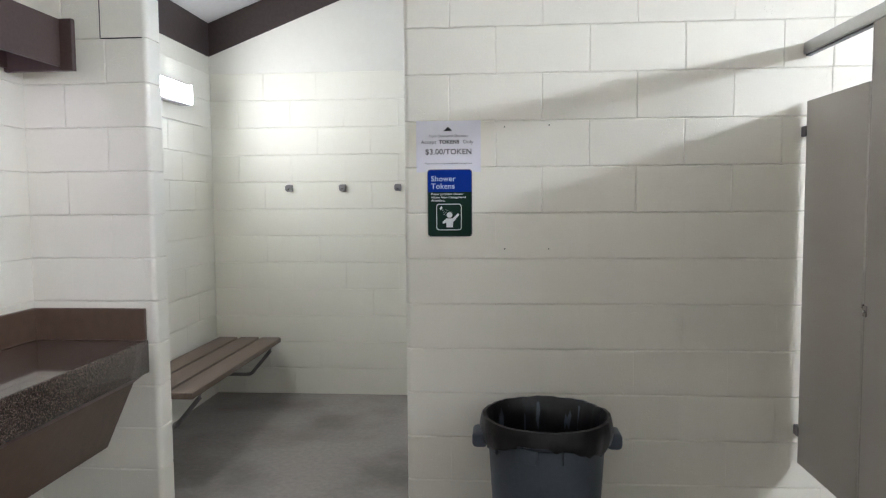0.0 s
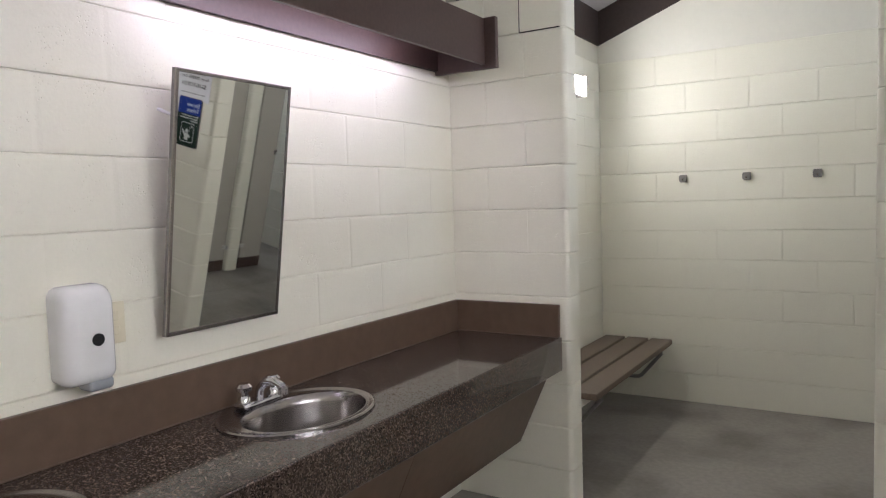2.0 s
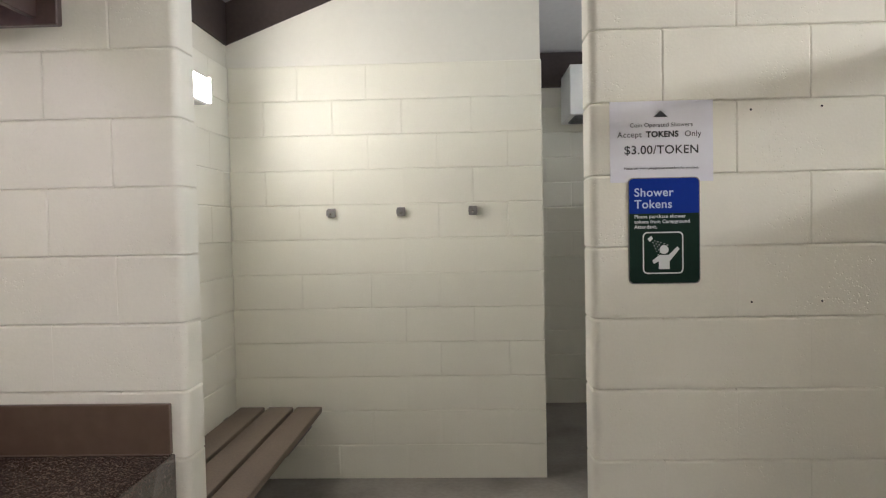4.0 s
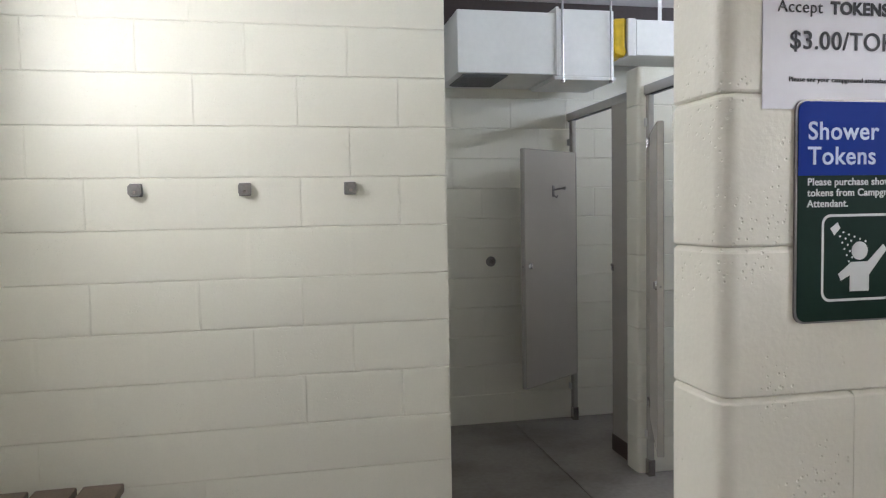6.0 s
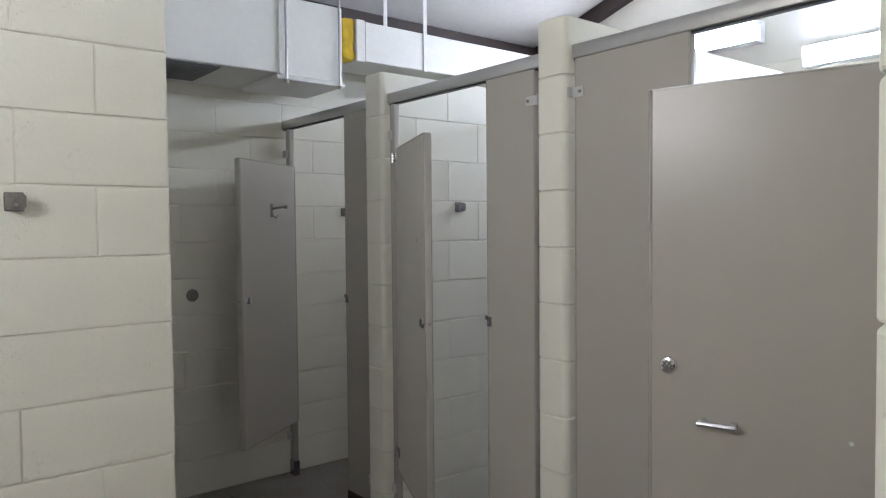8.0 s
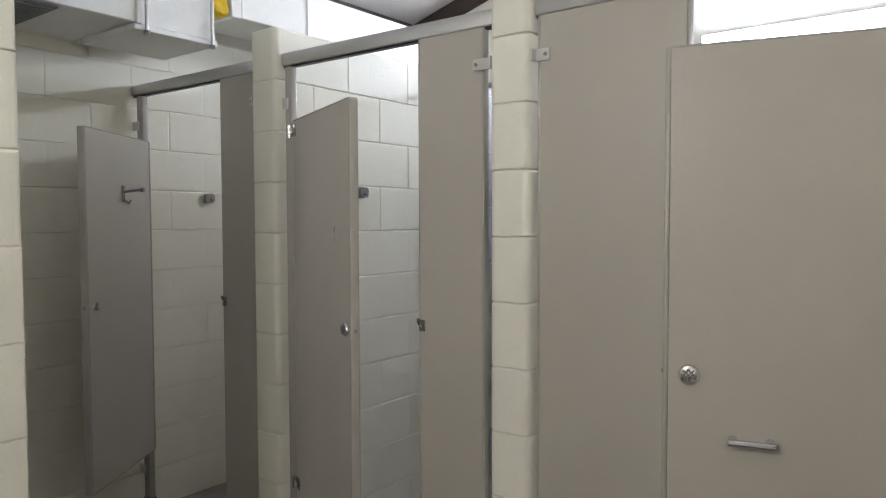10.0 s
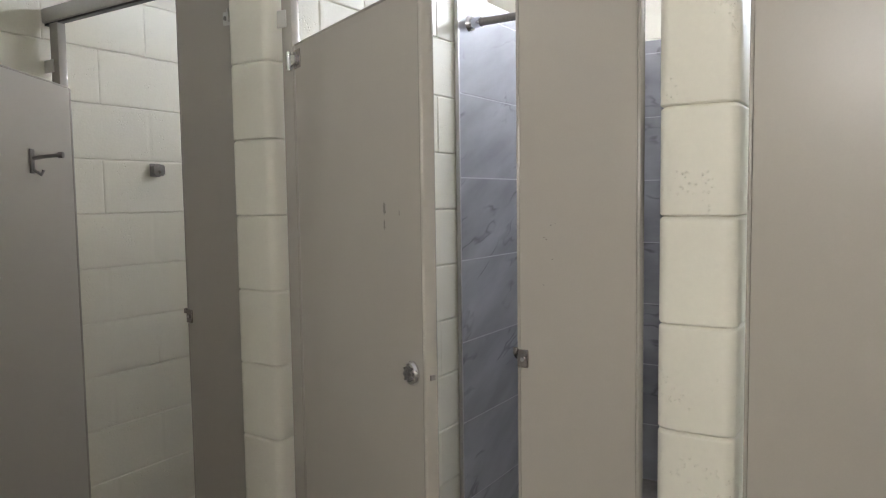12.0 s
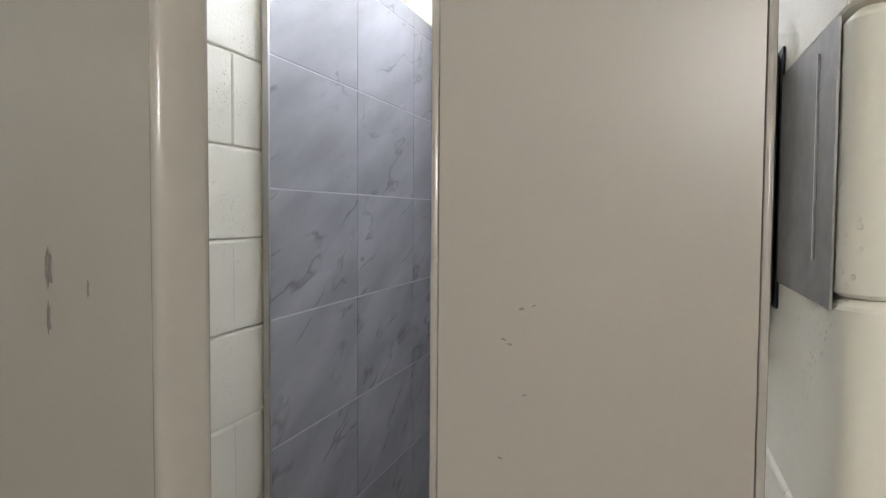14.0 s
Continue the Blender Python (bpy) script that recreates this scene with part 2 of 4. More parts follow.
def box(x0, x1, y0, y1, z0, z1, bevel=0.0, seg=2, bm=None):
    own = bm is None
    bm = bm or bmesh.new()
    r = bmesh.ops.create_cube(bm, size=1.0)
    for v in r["verts"]:
        v.co = Vector(((x0 + x1) / 2 + v.co.x * (x1 - x0), (y0 + y1) / 2 + v.co.y * (y1 - y0), (z0 + z1) / 2 + v.co.z * (z1 - z0)))
    if bevel:
        es = list({e for v in r["verts"] for e in v.link_edges})
        bmesh.ops.bevel(bm, geom=es, offset=bevel, segments=seg, affect="EDGES", profile=0.5)
    return bm


def cyl(p, q, r0, r1=None, n=16, bm=None, caps=True):
    bm = bm or bmesh.new()
    p, q = Vector(p), Vector(q)
    m = Matrix.Translation((p + q) / 2) @ (q - p).to_track_quat("Z", "Y").to_matrix().to_4x4()
    bmesh.ops.create_cone(bm, cap_ends=caps, segments=n, radius1=r0, radius2=r0 if r1 is None else r1, depth=(q - p).length, matrix=m)
    return bm


def tube(points, r, n=10, bm=None):
    """A round bar along points."""
    bm = bm or bmesh.new()
    pts = [Vector(p) for p in points]
    rings = []
    for i, p in enumerate(pts):
        d = (pts[min(i + 1, len(pts) - 1)] - pts[max(i - 1, 0)]).normalized()
        q = d.to_track_quat("Z", "Y")
        rings.append([bm.verts.new(p + q @ Vector((r * math.cos(2 * math.pi * k / n), r * math.sin(2 * math.pi * k / n), 0))) for k in range(n)])
    for a, b in zip(rings, rings[1:]):
        for k in range(n):
            bm.faces.new((a[k], a[(k + 1) % n], b[(k + 1) % n], b[k]))
    bm.faces.new(rings[0][::-1])
    bm.faces.new(rings[-1])
    return bm


def prism(poly, axis, a, b, bm=None):
    """A polygon of (u, v) pushed along an axis: 'y' takes (x, z), 'x' takes (y, z), 'z' takes (x, y)."""
    bm = bm or bmesh.new()
    put = {"y": lambda u, v, w: (u, w, v), "x": lambda u, v, w: (w, u, v), "z": lambda u, v, w: (u, v, w)}[axis]
    lo = [bm.verts.new(put(u, v, a)) for u, v in poly]
    hi = [bm.verts.new(put(u, v, b)) for u, v in poly]
    bm.faces.new(lo[::-1])
    bm.faces.new(hi)
    for i in range(len(poly)):
        k = (i + 1) % len(poly)
        bm.faces.new((lo[i], lo[k], hi[k], hi[i]))
    return bm


def lathe(profile, n=32, bm=None, centre=(0, 0, 0), sx=1.0, sy=1.0):
    """Turns (radius, height) pairs round the upright axis; sx, sy squash it to an oval."""
    bm = bm or bmesh.new()
    rings = []
    for r, z in profile:
        if r < 1e-5:
            rings.append([bm.verts.new((centre[0], centre[1], centre[2] + z))])
        else:
            rings.append([bm.verts.new((centre[0] + sx * r * math.cos(2 * math.pi * k / n), centre[1] + sy * r * math.sin(2 * math.pi * k / n), centre[2] + z)) for k in range(n)])
    for a, b in zip(rings, rings[1:]):
        for k in range(n):
            j = (k + 1) % n
            if len(a) == 1 and len(b) > 1:
                bm.faces.new((a[0], b[j], b[k]))
            elif len(b) == 1 and len(a) > 1:
                bm.faces.new((a[k], a[j], b[0]))
            elif len(a) > 1:
                bm.faces.new((a[k], a[j], b[j], b[k]))
    return bm


def round_rect(w, h, radii, seg):
    """Corner points, anticlockwise from lower left, of a rectangle centred on 0 with its four corner radii."""
    out = []
    for (cx, cy), r, a0 in zip(((-1, -1), (1, -1), (1, 1), (-1, 1)), radii, (180, 270, 0, 90)):
        n = seg if r > 0.01 else 1
        for k in range(n + 1):
            a = radians(a0 + 90 * k / n)
            out.append((cx * (w / 2 - r) + r * math.cos(a), cy * (h / 2 - r) + r * math.sin(a)))
    return out


def local(ob, parent):
    """Keeps world coordinates under a parent that stands elsewhere."""
    ob.matrix_parent_inverse = parent.matrix_world.inverted()
    return ob


def text(body, size, name, material, parent, place, label="", bold=0.0, align="LEFT"):
    """Flat lettering that faces -y, with its lower left (or lower middle) at place."""
    cu = bpy.data.curves.new(name, "FONT")
    cu.body, cu.size, cu.align_x, cu.offset, cu.extrude = body, size, align, bold, 0.0004
    cu.space_character = 1.06
    tmp = new("tmp_text", cu)
    bpy.context.view_layer.update()
    me = bpy.data.meshes.new_from_object(tmp.evaluated_get(bpy.context.evaluated_depsgraph_get()))
    bpy.data.objects.remove(tmp)
    me.materials.append(material)
    ob = new(name, me)
    ob.parent = parent
    ob.matrix_basis = pose(*place, 90, 0, 0)
    return tagged(ob, label)


# ---- block walls ----
MESHES = {}


def face_block(length, height, filled=False):
    """The painted face of one block: a shallow slab with sloped edges that make the joints. Lies in x-z and faces -y."""
    key = ("face", round(length, 4), round(height, 4), filled)
    if key not in MESHES:
        bm = bmesh.new()
        L, H, deep = length, height, 0.0062
        rings = []
        for dx, foot, head, out in ((0.0, 0.0, 0.0, 0.0), (0.0022, 0.0012, 0.0045, 0.0044), (0.0065, 0.0035, 0.0085, 0.0058), (0.014, 0.009, 0.016, deep)):
            rings.append([bm.verts.new((x, -out, z)) for x, z in ((dx, foot), (L - dx, foot), (L - dx, H - head), (dx, H - head))])
            if filled and dx == 0.0022:
                for v in rings[-1]:
                    v.co.y = -0.0056
        ends = [[bm.verts.new((x, -0.0056 if filled else -0.0030, z)) for z in (0.0012, H - 0.0045)] for x in (0.0, L)]
        for r0, r1 in zip(rings, rings[1:]):
            for i in (0, 2):
                bm.faces.new((r0[i], r0[(i + 1) % 4], r1[(i + 1) % 4], r1[i]))
        for r0, r1 in zip(rings[1:], rings[2:]):
            for i in (1, 3):
                bm.faces.new((r0[i], r0[(i + 1) % 4], r1[(i + 1) % 4], r1[i]))
        bm.faces.new(rings[-1])
        o, n = rings[0], rings[1]
        (l0, l1), (r0, r1) = ends
        for ids in ((l0, n[0], n[3], l1), (r0, r1, n[2], n[1]), (o[0], n[0], l0), (o[3], l1, n[3]), (o[1], r0, n[1]), (o[2], n[2], r1)):
            bm.faces.new(ids)
        me = bpy.data.meshes.new("block")
        bmesh.ops.recalc_face_normals(bm, faces=bm.faces)
        bm.to_mesh(me)
        bm.free()
        me.materials.append(PAINT)
        MESHES[key] = me
    return MESHES[key]


def solid_block(length, thick, height, ends, notch=0.0025):
    """A whole block with both faces; ends: 'l', 'r' or 'lr' for the sides with wide rounded corners."""
    key = ("solid", round(length, 4), round(thick, 4), ends, notch)
    if key not in MESHES:
        bm = bmesh.new()
        big, small, rings = 0.026, notch, []
        l, r = (big if "l" in ends else small), (big if "r" in ends else small)
        for z, o in ((0, 0.0060), (0.0014, 0.0016), (0.004, 0.0), (height - 0.0085, 0.0), (height - 0.0055, 0.0010), (height - 0.0005, 0.0060)):
            ring = round_rect(length - 2 * o * (0.6 if not ends else 1), thick - 2 * o, [max(c - o, notch * 0.4) if c < 0.01 else c - o for c in (l, r, r, l)], 6)
            if ends == "":
                ring = round_rect(length, thick - 2 * o, [notch] * 4, 1)
            rings.append([bm.verts.new((x + length / 2, y + thick / 2, z)) for x, y in ring])
        for a, b in zip(rings, rings[1:]):
            for k in range(len(a)):
                j = (k + 1) % len(a)
                bm.faces.new((a[k], a[j], b[j], b[k]))
        bm.faces.new(rings[0][::-1])
        bm.faces.new(rings[-1])
        me = bpy.data.meshes.new("block")
        bmesh.ops.recalc_face_normals(bm, faces=bm.faces)
        bm.to_mesh(me)
        bm.free()
        me.materials.append(PAINT)
        if ends:
            for p in me.polygons:
                p.use_smooth = True
            me.set_sharp_from_angle(angle=radians(17))
        MESHES[key] = me
    return MESHES[key]


LAY = random.Random(5)
TOP = 12 * COURSE


def lay_face(wall, m, run, courses, phase=0, first=0, filled=(0.85, 0.45)):
    """Blocks on a wall's face: m puts x along the wall and -y out of it. phase 0: even courses begin with a whole block."""
    for c in range(first, courses):
        x = 0.0
        step = PITCH if (c + phase) % 2 == 0 else PITCH / 2
        while x < run - 0.02:
            n = min(step, run - x)
            if run - x - n < 0.06:
                n = run - x
            ob = new("block", face_block(n, COURSE, LAY.random() < filled[c > 6]))
            ob.parent = wall
            ob.matrix_basis = m @ pose(x, LAY.uniform(-0.0003, 0.0003), c * COURSE, LAY.uniform(-0.05, 0.05), 0, LAY.uniform(-0.02, 0.02))
            x += n
            step = PITCH


def lay_solid(wall, m, run, courses, phase=0, ends="l", thick=THICK):
    for c in range(courses):
        x = 0.0
        step = PITCH if (c + phase) % 2 == 0 else PITCH / 2
        while x < run - 0.02:
            n = min(step, run - x)
            e = ("l" if x == 0 and "l" in ends else "") + ("r" if x + n > run - 0.02 and "r" in ends else "")
            ob = new("block", solid_block(n, thick, COURSE, e, LAY.choice((0.0006, 0.0006, 0.0014)) if c < 7 else 0.0042))
            ob.parent = wall
            ob.matrix_basis = m @ pose(x, LAY.uniform(-0.0006, 0.0006), c * COURSE, 0, 0, LAY.uniform(-0.06, 0.06))
            x += n
            step = PITCH


# ---- floor, roof, timbers ----
bm = bmesh.new()
SEAM = 0.68
for x0, x1, y0, y1 in ((WEST - 0.2, SEAM - 0.003, SOUTH - 0.2, 3.76), (SEAM + 0.003, EAST + 0.2, SOUTH - 0.2, 3.76), (WEST - 0.2, SEAM - 0.003, 3.766, FAR + 0.2), (SEAM + 0.003, EAST + 0.2, 3.766, FAR + 0.2)):
    box(x0, x1, y0, y1, -0.1, 0.0, bm=bm)
structure("floor", bm, CONCRETE, "worn grey brown sealed concrete floor slabs")
structure("floor_joint", box(WEST - 0.2, EAST + 0.2, SOUTH - 0.2, FAR + 0.2, -0.16, -0.006), JOINT, "dark control joint between the floor slabs")

bm = bmesh.new()
W_, E_, N_, S_, M_ = RIDGE - 2.95, RIDGE + 2.95, FAR + 0.25, SOUTH - 0.2, TOKEN_Y + THICK / 2
valley = [((FAR_EAVE + FAR_SLOPE * (FAR - y) - EAVE) / SLOPE - 1.96, y) for y in (M_, N_)]
hall = lambda x, y: roof(x)
for high, poly in ((hall, [(W_, S_), (RIDGE, S_), (RIDGE, M_), (W_, M_)]), (hall, [(RIDGE, S_), (E_, S_), (E_, M_), (RIDGE, M_)]),
                   (ceil, [(W_, M_), valley[0], valley[1], (W_, N_)]), (ceil, [valley[0], (E_, M_), (E_, N_), valley[1]])):
    lo = [bm.verts.new((x, y, high(x, y))) for x, y in poly]
    hi = [bm.verts.new((x, y, high(x, y) + 0.08)) for x, y in poly]
    bm.faces.new(lo[::-1])
    bm.faces.new(hi)
    for a in range(len(poly)):
        b = (a + 1) % len(poly)
        bm.faces.new((lo[a], lo[b], hi[b], hi[a]))
structure("ceiling", bm, CEIL, "sloping off-white painted ceiling")


def rafter(y0, y1, name):
    top = [(x, min(roof(x), ceil(x, y1)) - 0.004) for x in (RIDGE - 2.66, (FAR_EAVE + FAR_SLOPE * (FAR - y1) - EAVE) / SLOPE - 1.96, HOOK_X)]
    bm = prism([(x, z - 0.243) for x, z in top] + top[::-1], "y", y0, y1)
    structure(name, bm, BEAM, "dark brown sloping timber rafter")


rafter(HOOK_Y - 0.012, HOOK_Y + 0.10, "trim_rafter_hooks")
structure("trim_rafter_east", prism([(FAR, ceil(3, FAR) - 0.11), (TOKEN_Y + THICK, ceil(3, TOKEN_Y + THICK) - 0.11), (TOKEN_Y + THICK, ceil(3, TOKEN_Y + THICK) - 0.004), (FAR, ceil(3, FAR) - 0.004)], "x", EAST - 0.06, EAST - 0.001), BEAM, "dark brown sloping timber rafter")
structure("trim_plate_far", box(HOOK_X, EAST - 0.062, FAR - 0.05, FAR - 0.001, 2.60, 2.875), BEAM, "dark brown timber wall plate")
structure("trim_plate_west", box(WEST - 0.10, CHANGE_W + 0.012, SOUTH, HOOK_Y - 0.014, 2.571, 2.815), BEAM, "dark brown timber wall plate")

# ---- walls ----
wall = structure("wall_west", box(WEST - 0.2, WEST, SOUTH - 0.2, STUB_Y, 0, 2.569), MORTAR, "cream painted concrete block wall behind the counter")
lay_face(wall, pose(WEST, -0.334, 0, 0, 0, 90), STUB_Y + 0.334, 12, 0, filled=(0.9, 0.85))
wall = structure("wall_stub", box(WEST - 0.2, STUB_X - 0.03, STUB_Y + 0.008, STUB_Y + THICK - 0.008, 0, TOP - 0.01), MORTAR, "cream block stub wall with rounded corners at the counter end")
lay_solid(wall, pose(STUB_X, STUB_Y + THICK, 0, 0, 0, 180), STUB_X - WEST + 0.1, 12, 1)
structure("trim_header", box(CHANGE_W + 0.014, TOKEN_X + 0.015, STUB_Y + 0.006, STUB_Y + THICK - 0.006, TOP + 0.002, 2.70), BEAM, "dark brown timber header beam")
wall = structure("wall_changing", box(CHANGE_W - 0.2, CHANGE_W, STUB_Y + THICK, HOOK_Y + 0.1, 0, 2.569), MORTAR, "cream painted block wall beside the bench")
lay_face(wall, pose(CHANGE_W, STUB_Y + THICK, 0, 0, 0, 90), HOOK_Y - STUB_Y - THICK, 12, 1)
bm = prism([(CHANGE_W - 0.15, 0), (HOOK_X - 0.006, 0), (HOOK_X - 0.006, ceil(HOOK_X, HOOK_Y + THICK) - 0.01), (-0.58, ceil(-0.58, HOOK_Y + THICK) - 0.01), (CHANGE_W - 0.15, roof(CHANGE_W - 0.15) - 0.02)], "y", HOOK_Y, HOOK_Y + THICK)
wall = structure("wall_hooks", bm, PLASTER, "cream block wall with smooth plaster above, behind the coat hooks")
for c in range(12):
    x, n = HOOK_X, PITCH if c % 2 == 0 else PITCH / 2
    while x > CHANGE_W + 0.02:
        n = min(n, x - CHANGE_W)
        ob = new("block", face_block(n, COURSE, LAY.random() < (0.85 if c < 7 else 0.4)))
        ob.parent, ob.matrix_basis = wall, pose(x - n, HOOK_Y + LAY.uniform(-0.0003, 0.0003), c * COURSE, LAY.uniform(-0.05, 0.05), 0, LAY.uniform(-0.02, 0.02))
        x, n = x - n, PITCH
structure("wall_return", box(HOOK_X - THICK, HOOK_X - 0.006, HOOK_Y + THICK, FAR, 0, 2.86), PLASTER, "cream painted return wall")

wall = structure("wall_token", prism([(TOKEN_X + 0.02, 0), (EAST, 0), (EAST, 4.02), (1.2, 4.02), (TOKEN_X + 0.02, roof(TOKEN_X) - 0.02)], "y", TOKEN_Y + 0.008, TOKEN_Y + THICK - 0.008), MORTAR, "cream painted block wall with a rounded end")
lay_solid(wall, pose(TOKEN_X, TOKEN_Y, 0), 4.5 * PITCH, 16, 0)
lay_face(wall, pose(TOKEN_X + 4.5 * PITCH, TOKEN_Y + 0.004, 0), EAST - TOKEN_X - 4.5 * PITCH, 13, 0)

wall = structure("wall_far", prism([(HOOK_X - 0.2, 0), (EAST + 0.2, 0), (EAST + 0.2, 2.86), (HOOK_X - 0.2, 2.86)], "y", FAR, FAR + 0.2), PLASTER, "cream painted block end wall of the shower room")
lay_face(wall, pose(-0.127, FAR, 0), EAST + 0.127, 12, 0)
wall = structure("wall_east", prism([(SOUTH - 0.2, 0), (FAR + 0.2, 0), (FAR + 0.2, 2.83), (TOKEN_Y + 0.07, 4.0), (TOKEN_Y + 0.06, 2.80), (SOUTH - 0.2, 2.80)], "x", EAST, EAST + 0.2), PLASTER, "cream painted block outer wall")
lay_face(wall, pose(EAST, FAR, 0, 0, 0, -90), FAR - TOKEN_Y - THICK, 12, 0, first=5)
structure("wall_south", prism([(WEST - 0.2, 0), (EAST + 0.2, 0), (EAST + 0.2, 2.72), (RIDGE, roof(RIDGE) - 0.01), (WEST - 0.2, 2.7)], "y", SOUTH - 0.2, SOUTH), PLASTER, "plain cream painted wall")

DIV_TOP = 11 * COURSE
for name, y, deep in (("wall_divider_near", PIL_A, DIV_A), ("wall_divider_far", PIL_B, DIV)):
    wall = structure(name, box(FRONT + 0.03, EAST, y + 0.008, y + deep - 0.008, 0, DIV_TOP - 0.006), MORTAR, "cream painted block divider between two shower stalls")
    lay_solid(wall, pose(FRONT, y, 0), EAST - FRONT - 0.002, 11, 0, thick=deep)

crack = thing("wall_crack", "thin dark gap round a loose top block of the wall", "crack", (-1.5, STUB_Y, 2.24))
local(part("gap", box(-1.622, -1.425, STUB_Y - 0.0012, STUB_Y + 0.012, 2.2335, 2.2375), JOINT, crack), crack)
local(part("gap", box(-1.624, -1.620, STUB_Y - 0.0012, STUB_Y + 0.012, 2.2377, 2.436), JOINT, crack), crack)

# ---- shower tiles ----
TX, TZ, TH, TW = 1.995, 0.290, 0.312, 0.52


def tile_mesh(w, h):
    key = ("tile", round(w, 4), round(h, 4))
    if key not in MESHES:
        bm = bmesh.new()
        g, e = 0.0015, 0.0006
        back = [bm.verts.new((x, 0, z)) for x, z in ((e, g), (w - e, g), (w - e, h - g), (e, h - g))]
        front = [bm.verts.new((x, -0.009, z)) for x, z in ((e + 0.0006, g + 0.001), (w - e - 0.0006, g + 0.001), (w - e - 0.0006, h - g - 0.001), (e + 0.0006, h - g - 0.001))]
        for i in range(4):
            k = (i + 1) % 4
            bm.faces.new((back[i], back[k], front[k], front[i]))
        bm.faces.new(front)
        bmesh.ops.recalc_face_normals(bm, faces=bm.faces)
        me = bpy.data.meshes.new("tile")
        bm.to_mesh(me)
        bm.free()
        me.materials.append(TILE)
        MESHES[key] = me
    return MESHES[key]


def tile_wall(label, m, run):
    bed = structure("trim_tile_bed", box(0, run, -0.0105, -0.0005, 0.0, 2.226), GROUT, label)
    bed.matrix_world = m
    z = TZ - 2 * TH
    while z < 2.226:
        z0, z1 = max(z, 0.0), min(z + TH, 2.226)
        if z1 - z0 > 0.02:
            x = 0.0
            while x < run - 0.02:
                n = min(TW, run - x)
                ob = new("tile", tile_mesh(n, z1 - z0))
                ob.parent, ob.matrix_basis = bed, pose(x, -0.003, z0)
                x += n
        z += TH


tile_wall("grey veined porcelain tiles on the shower wall", pose(TX, PIL_B - 0.0045, 0), EAST - TX - 0.02)
tile_wall("grey veined porcelain tiles on the shower wall", pose(EAST - 0.006, PIL_B - 0.02, 0, 0, 0, -90), PIL_B - PIL_A - DIV_A - 0.04)
tile_wall("grey veined porcelain tiles on the shower wall", pose(EAST - 0.02, PIL_A + DIV_A + 0.0045, 0, 0, 0, 180), EAST - TX - 0.02)
structure("trim_tile_edge", box(TX - 0.008, TX, PIL_B - 0.021, PIL_B - 0.005, 0, 2.228), ALU, "satin metal tile edge strip")
structure("trim_tile_edge_near", box(TX - 0.008, TX, PIL_A + DIV_A + 0.005, PIL_A + DIV_A + 0.021, 0, 2.228), ALU, "satin metal tile edge strip")


# ---- counter, sinks, mirrors, lights ----
CT, CF, CY0 = 0.83, -1.452, 0.35
counter = thing("vanity_counter", "long speckled brown stone vanity counter with brown splashback and sloped apron", "counter", (WEST, 2.0, 0))


def wpart(name, bm, material, parent, label="", smooth=False):
    return local(part(name, bm, material, parent, label, smooth), parent)


SINKS = (2.31, 1.325)
bm = bmesh.new()
# top with oval cut-outs
cuts = sorted(SINKS)
XA, XB, XM = WEST + 0.005, CF, -1.725
edges = [CY0] + [v for c in cuts for v in (c - 0.28, c + 0.28)] + [STUB_Y - 0.004]
for k in range(0, len(edges), 2):
    bm.faces.new([bm.verts.new((x, y, CT)) for x, y in ((XA, edges[k]), (XB, edges[k]), (XB, edges[k + 1]), (XA, edges[k + 1]))])
for c in cuts:
    n, ring_o, ring_i = 40, [], []
    for i in range(n):
        a = 2 * math.pi * (i + 0.5) / n
        ux, uy = math.cos(a), math.sin(a)
        s_ = min((XB - XM) / ux if ux > 0 else (XA - XM) / ux, 0.28 / abs(uy))
        ring_o.append(Vector((XM + ux * s_, c + uy * s_, CT)))
        ring_i.append(bm.verts.new((XM - 0.01 + 0.20 * ux, c + 0.245 * uy, CT)))
    for x in (XA, XB):
        for y in (c - 0.28, c + 0.28):
            k = min(range(n), key=lambda q: (ring_o[q] - Vector((x, y, CT))).length)
            ring_o[k] = Vector((x, y, CT))
    ring_o = [bm.verts.new(v) for v in ring_o]
    for i in range(n):
        k = (i + 1) % n
        bm.faces.new((ring_o[i], ring_o[k], ring_i[k], ring_i[i]))
bmesh.ops.remove_doubles(bm, verts=bm.verts, dist=0.0005)
down = bmesh.ops.extrude_face_region(bm, geom=bm.faces[:])
bmesh.ops.translate(bm, verts=[v for v in down["geom"] if isinstance(v, bmesh.types.BMVert)], vec=(0, 0, -0.03))
wpart("worktop", bm, STONE, counter, "speckled brown polished stone top")
wpart("front_edge", box(CF, CF + 0.012, CY0, STUB_Y - 0.004, 0.676, CT + 0.001, 0.005, 3), STONE, counter, "speckled brown stone front edge", True)
wpart("splashback", box(WEST + 0.005, WEST + 0.024, CY0, STUB_Y - 0.004, CT + 0.001, 0.982, 0.003), LAMINATE, counter, "plain brown splashback")
bm = box(WEST + 0.0245, WEST + 0.0295, CY0, STUB_Y - 0.024, CT + 0.0005, CT + 0.005, 0.0015, 1)
box(WEST + 0.030, CF, STUB_Y - 0.027, STUB_Y - 0.0225, CT + 0.0005, CT + 0.005, 0.0015, 1, bm)
wpart("caulk", bm, LAMINATE, counter, "thin brown caulk line")
wpart("side_splash", box(WEST + 0.026, CF + 0.004, STUB_Y - 0.022, STUB_Y - 0.002, CT + 0.001, 0.982, 0.003), LAMINATE, counter, "plain brown side splash")
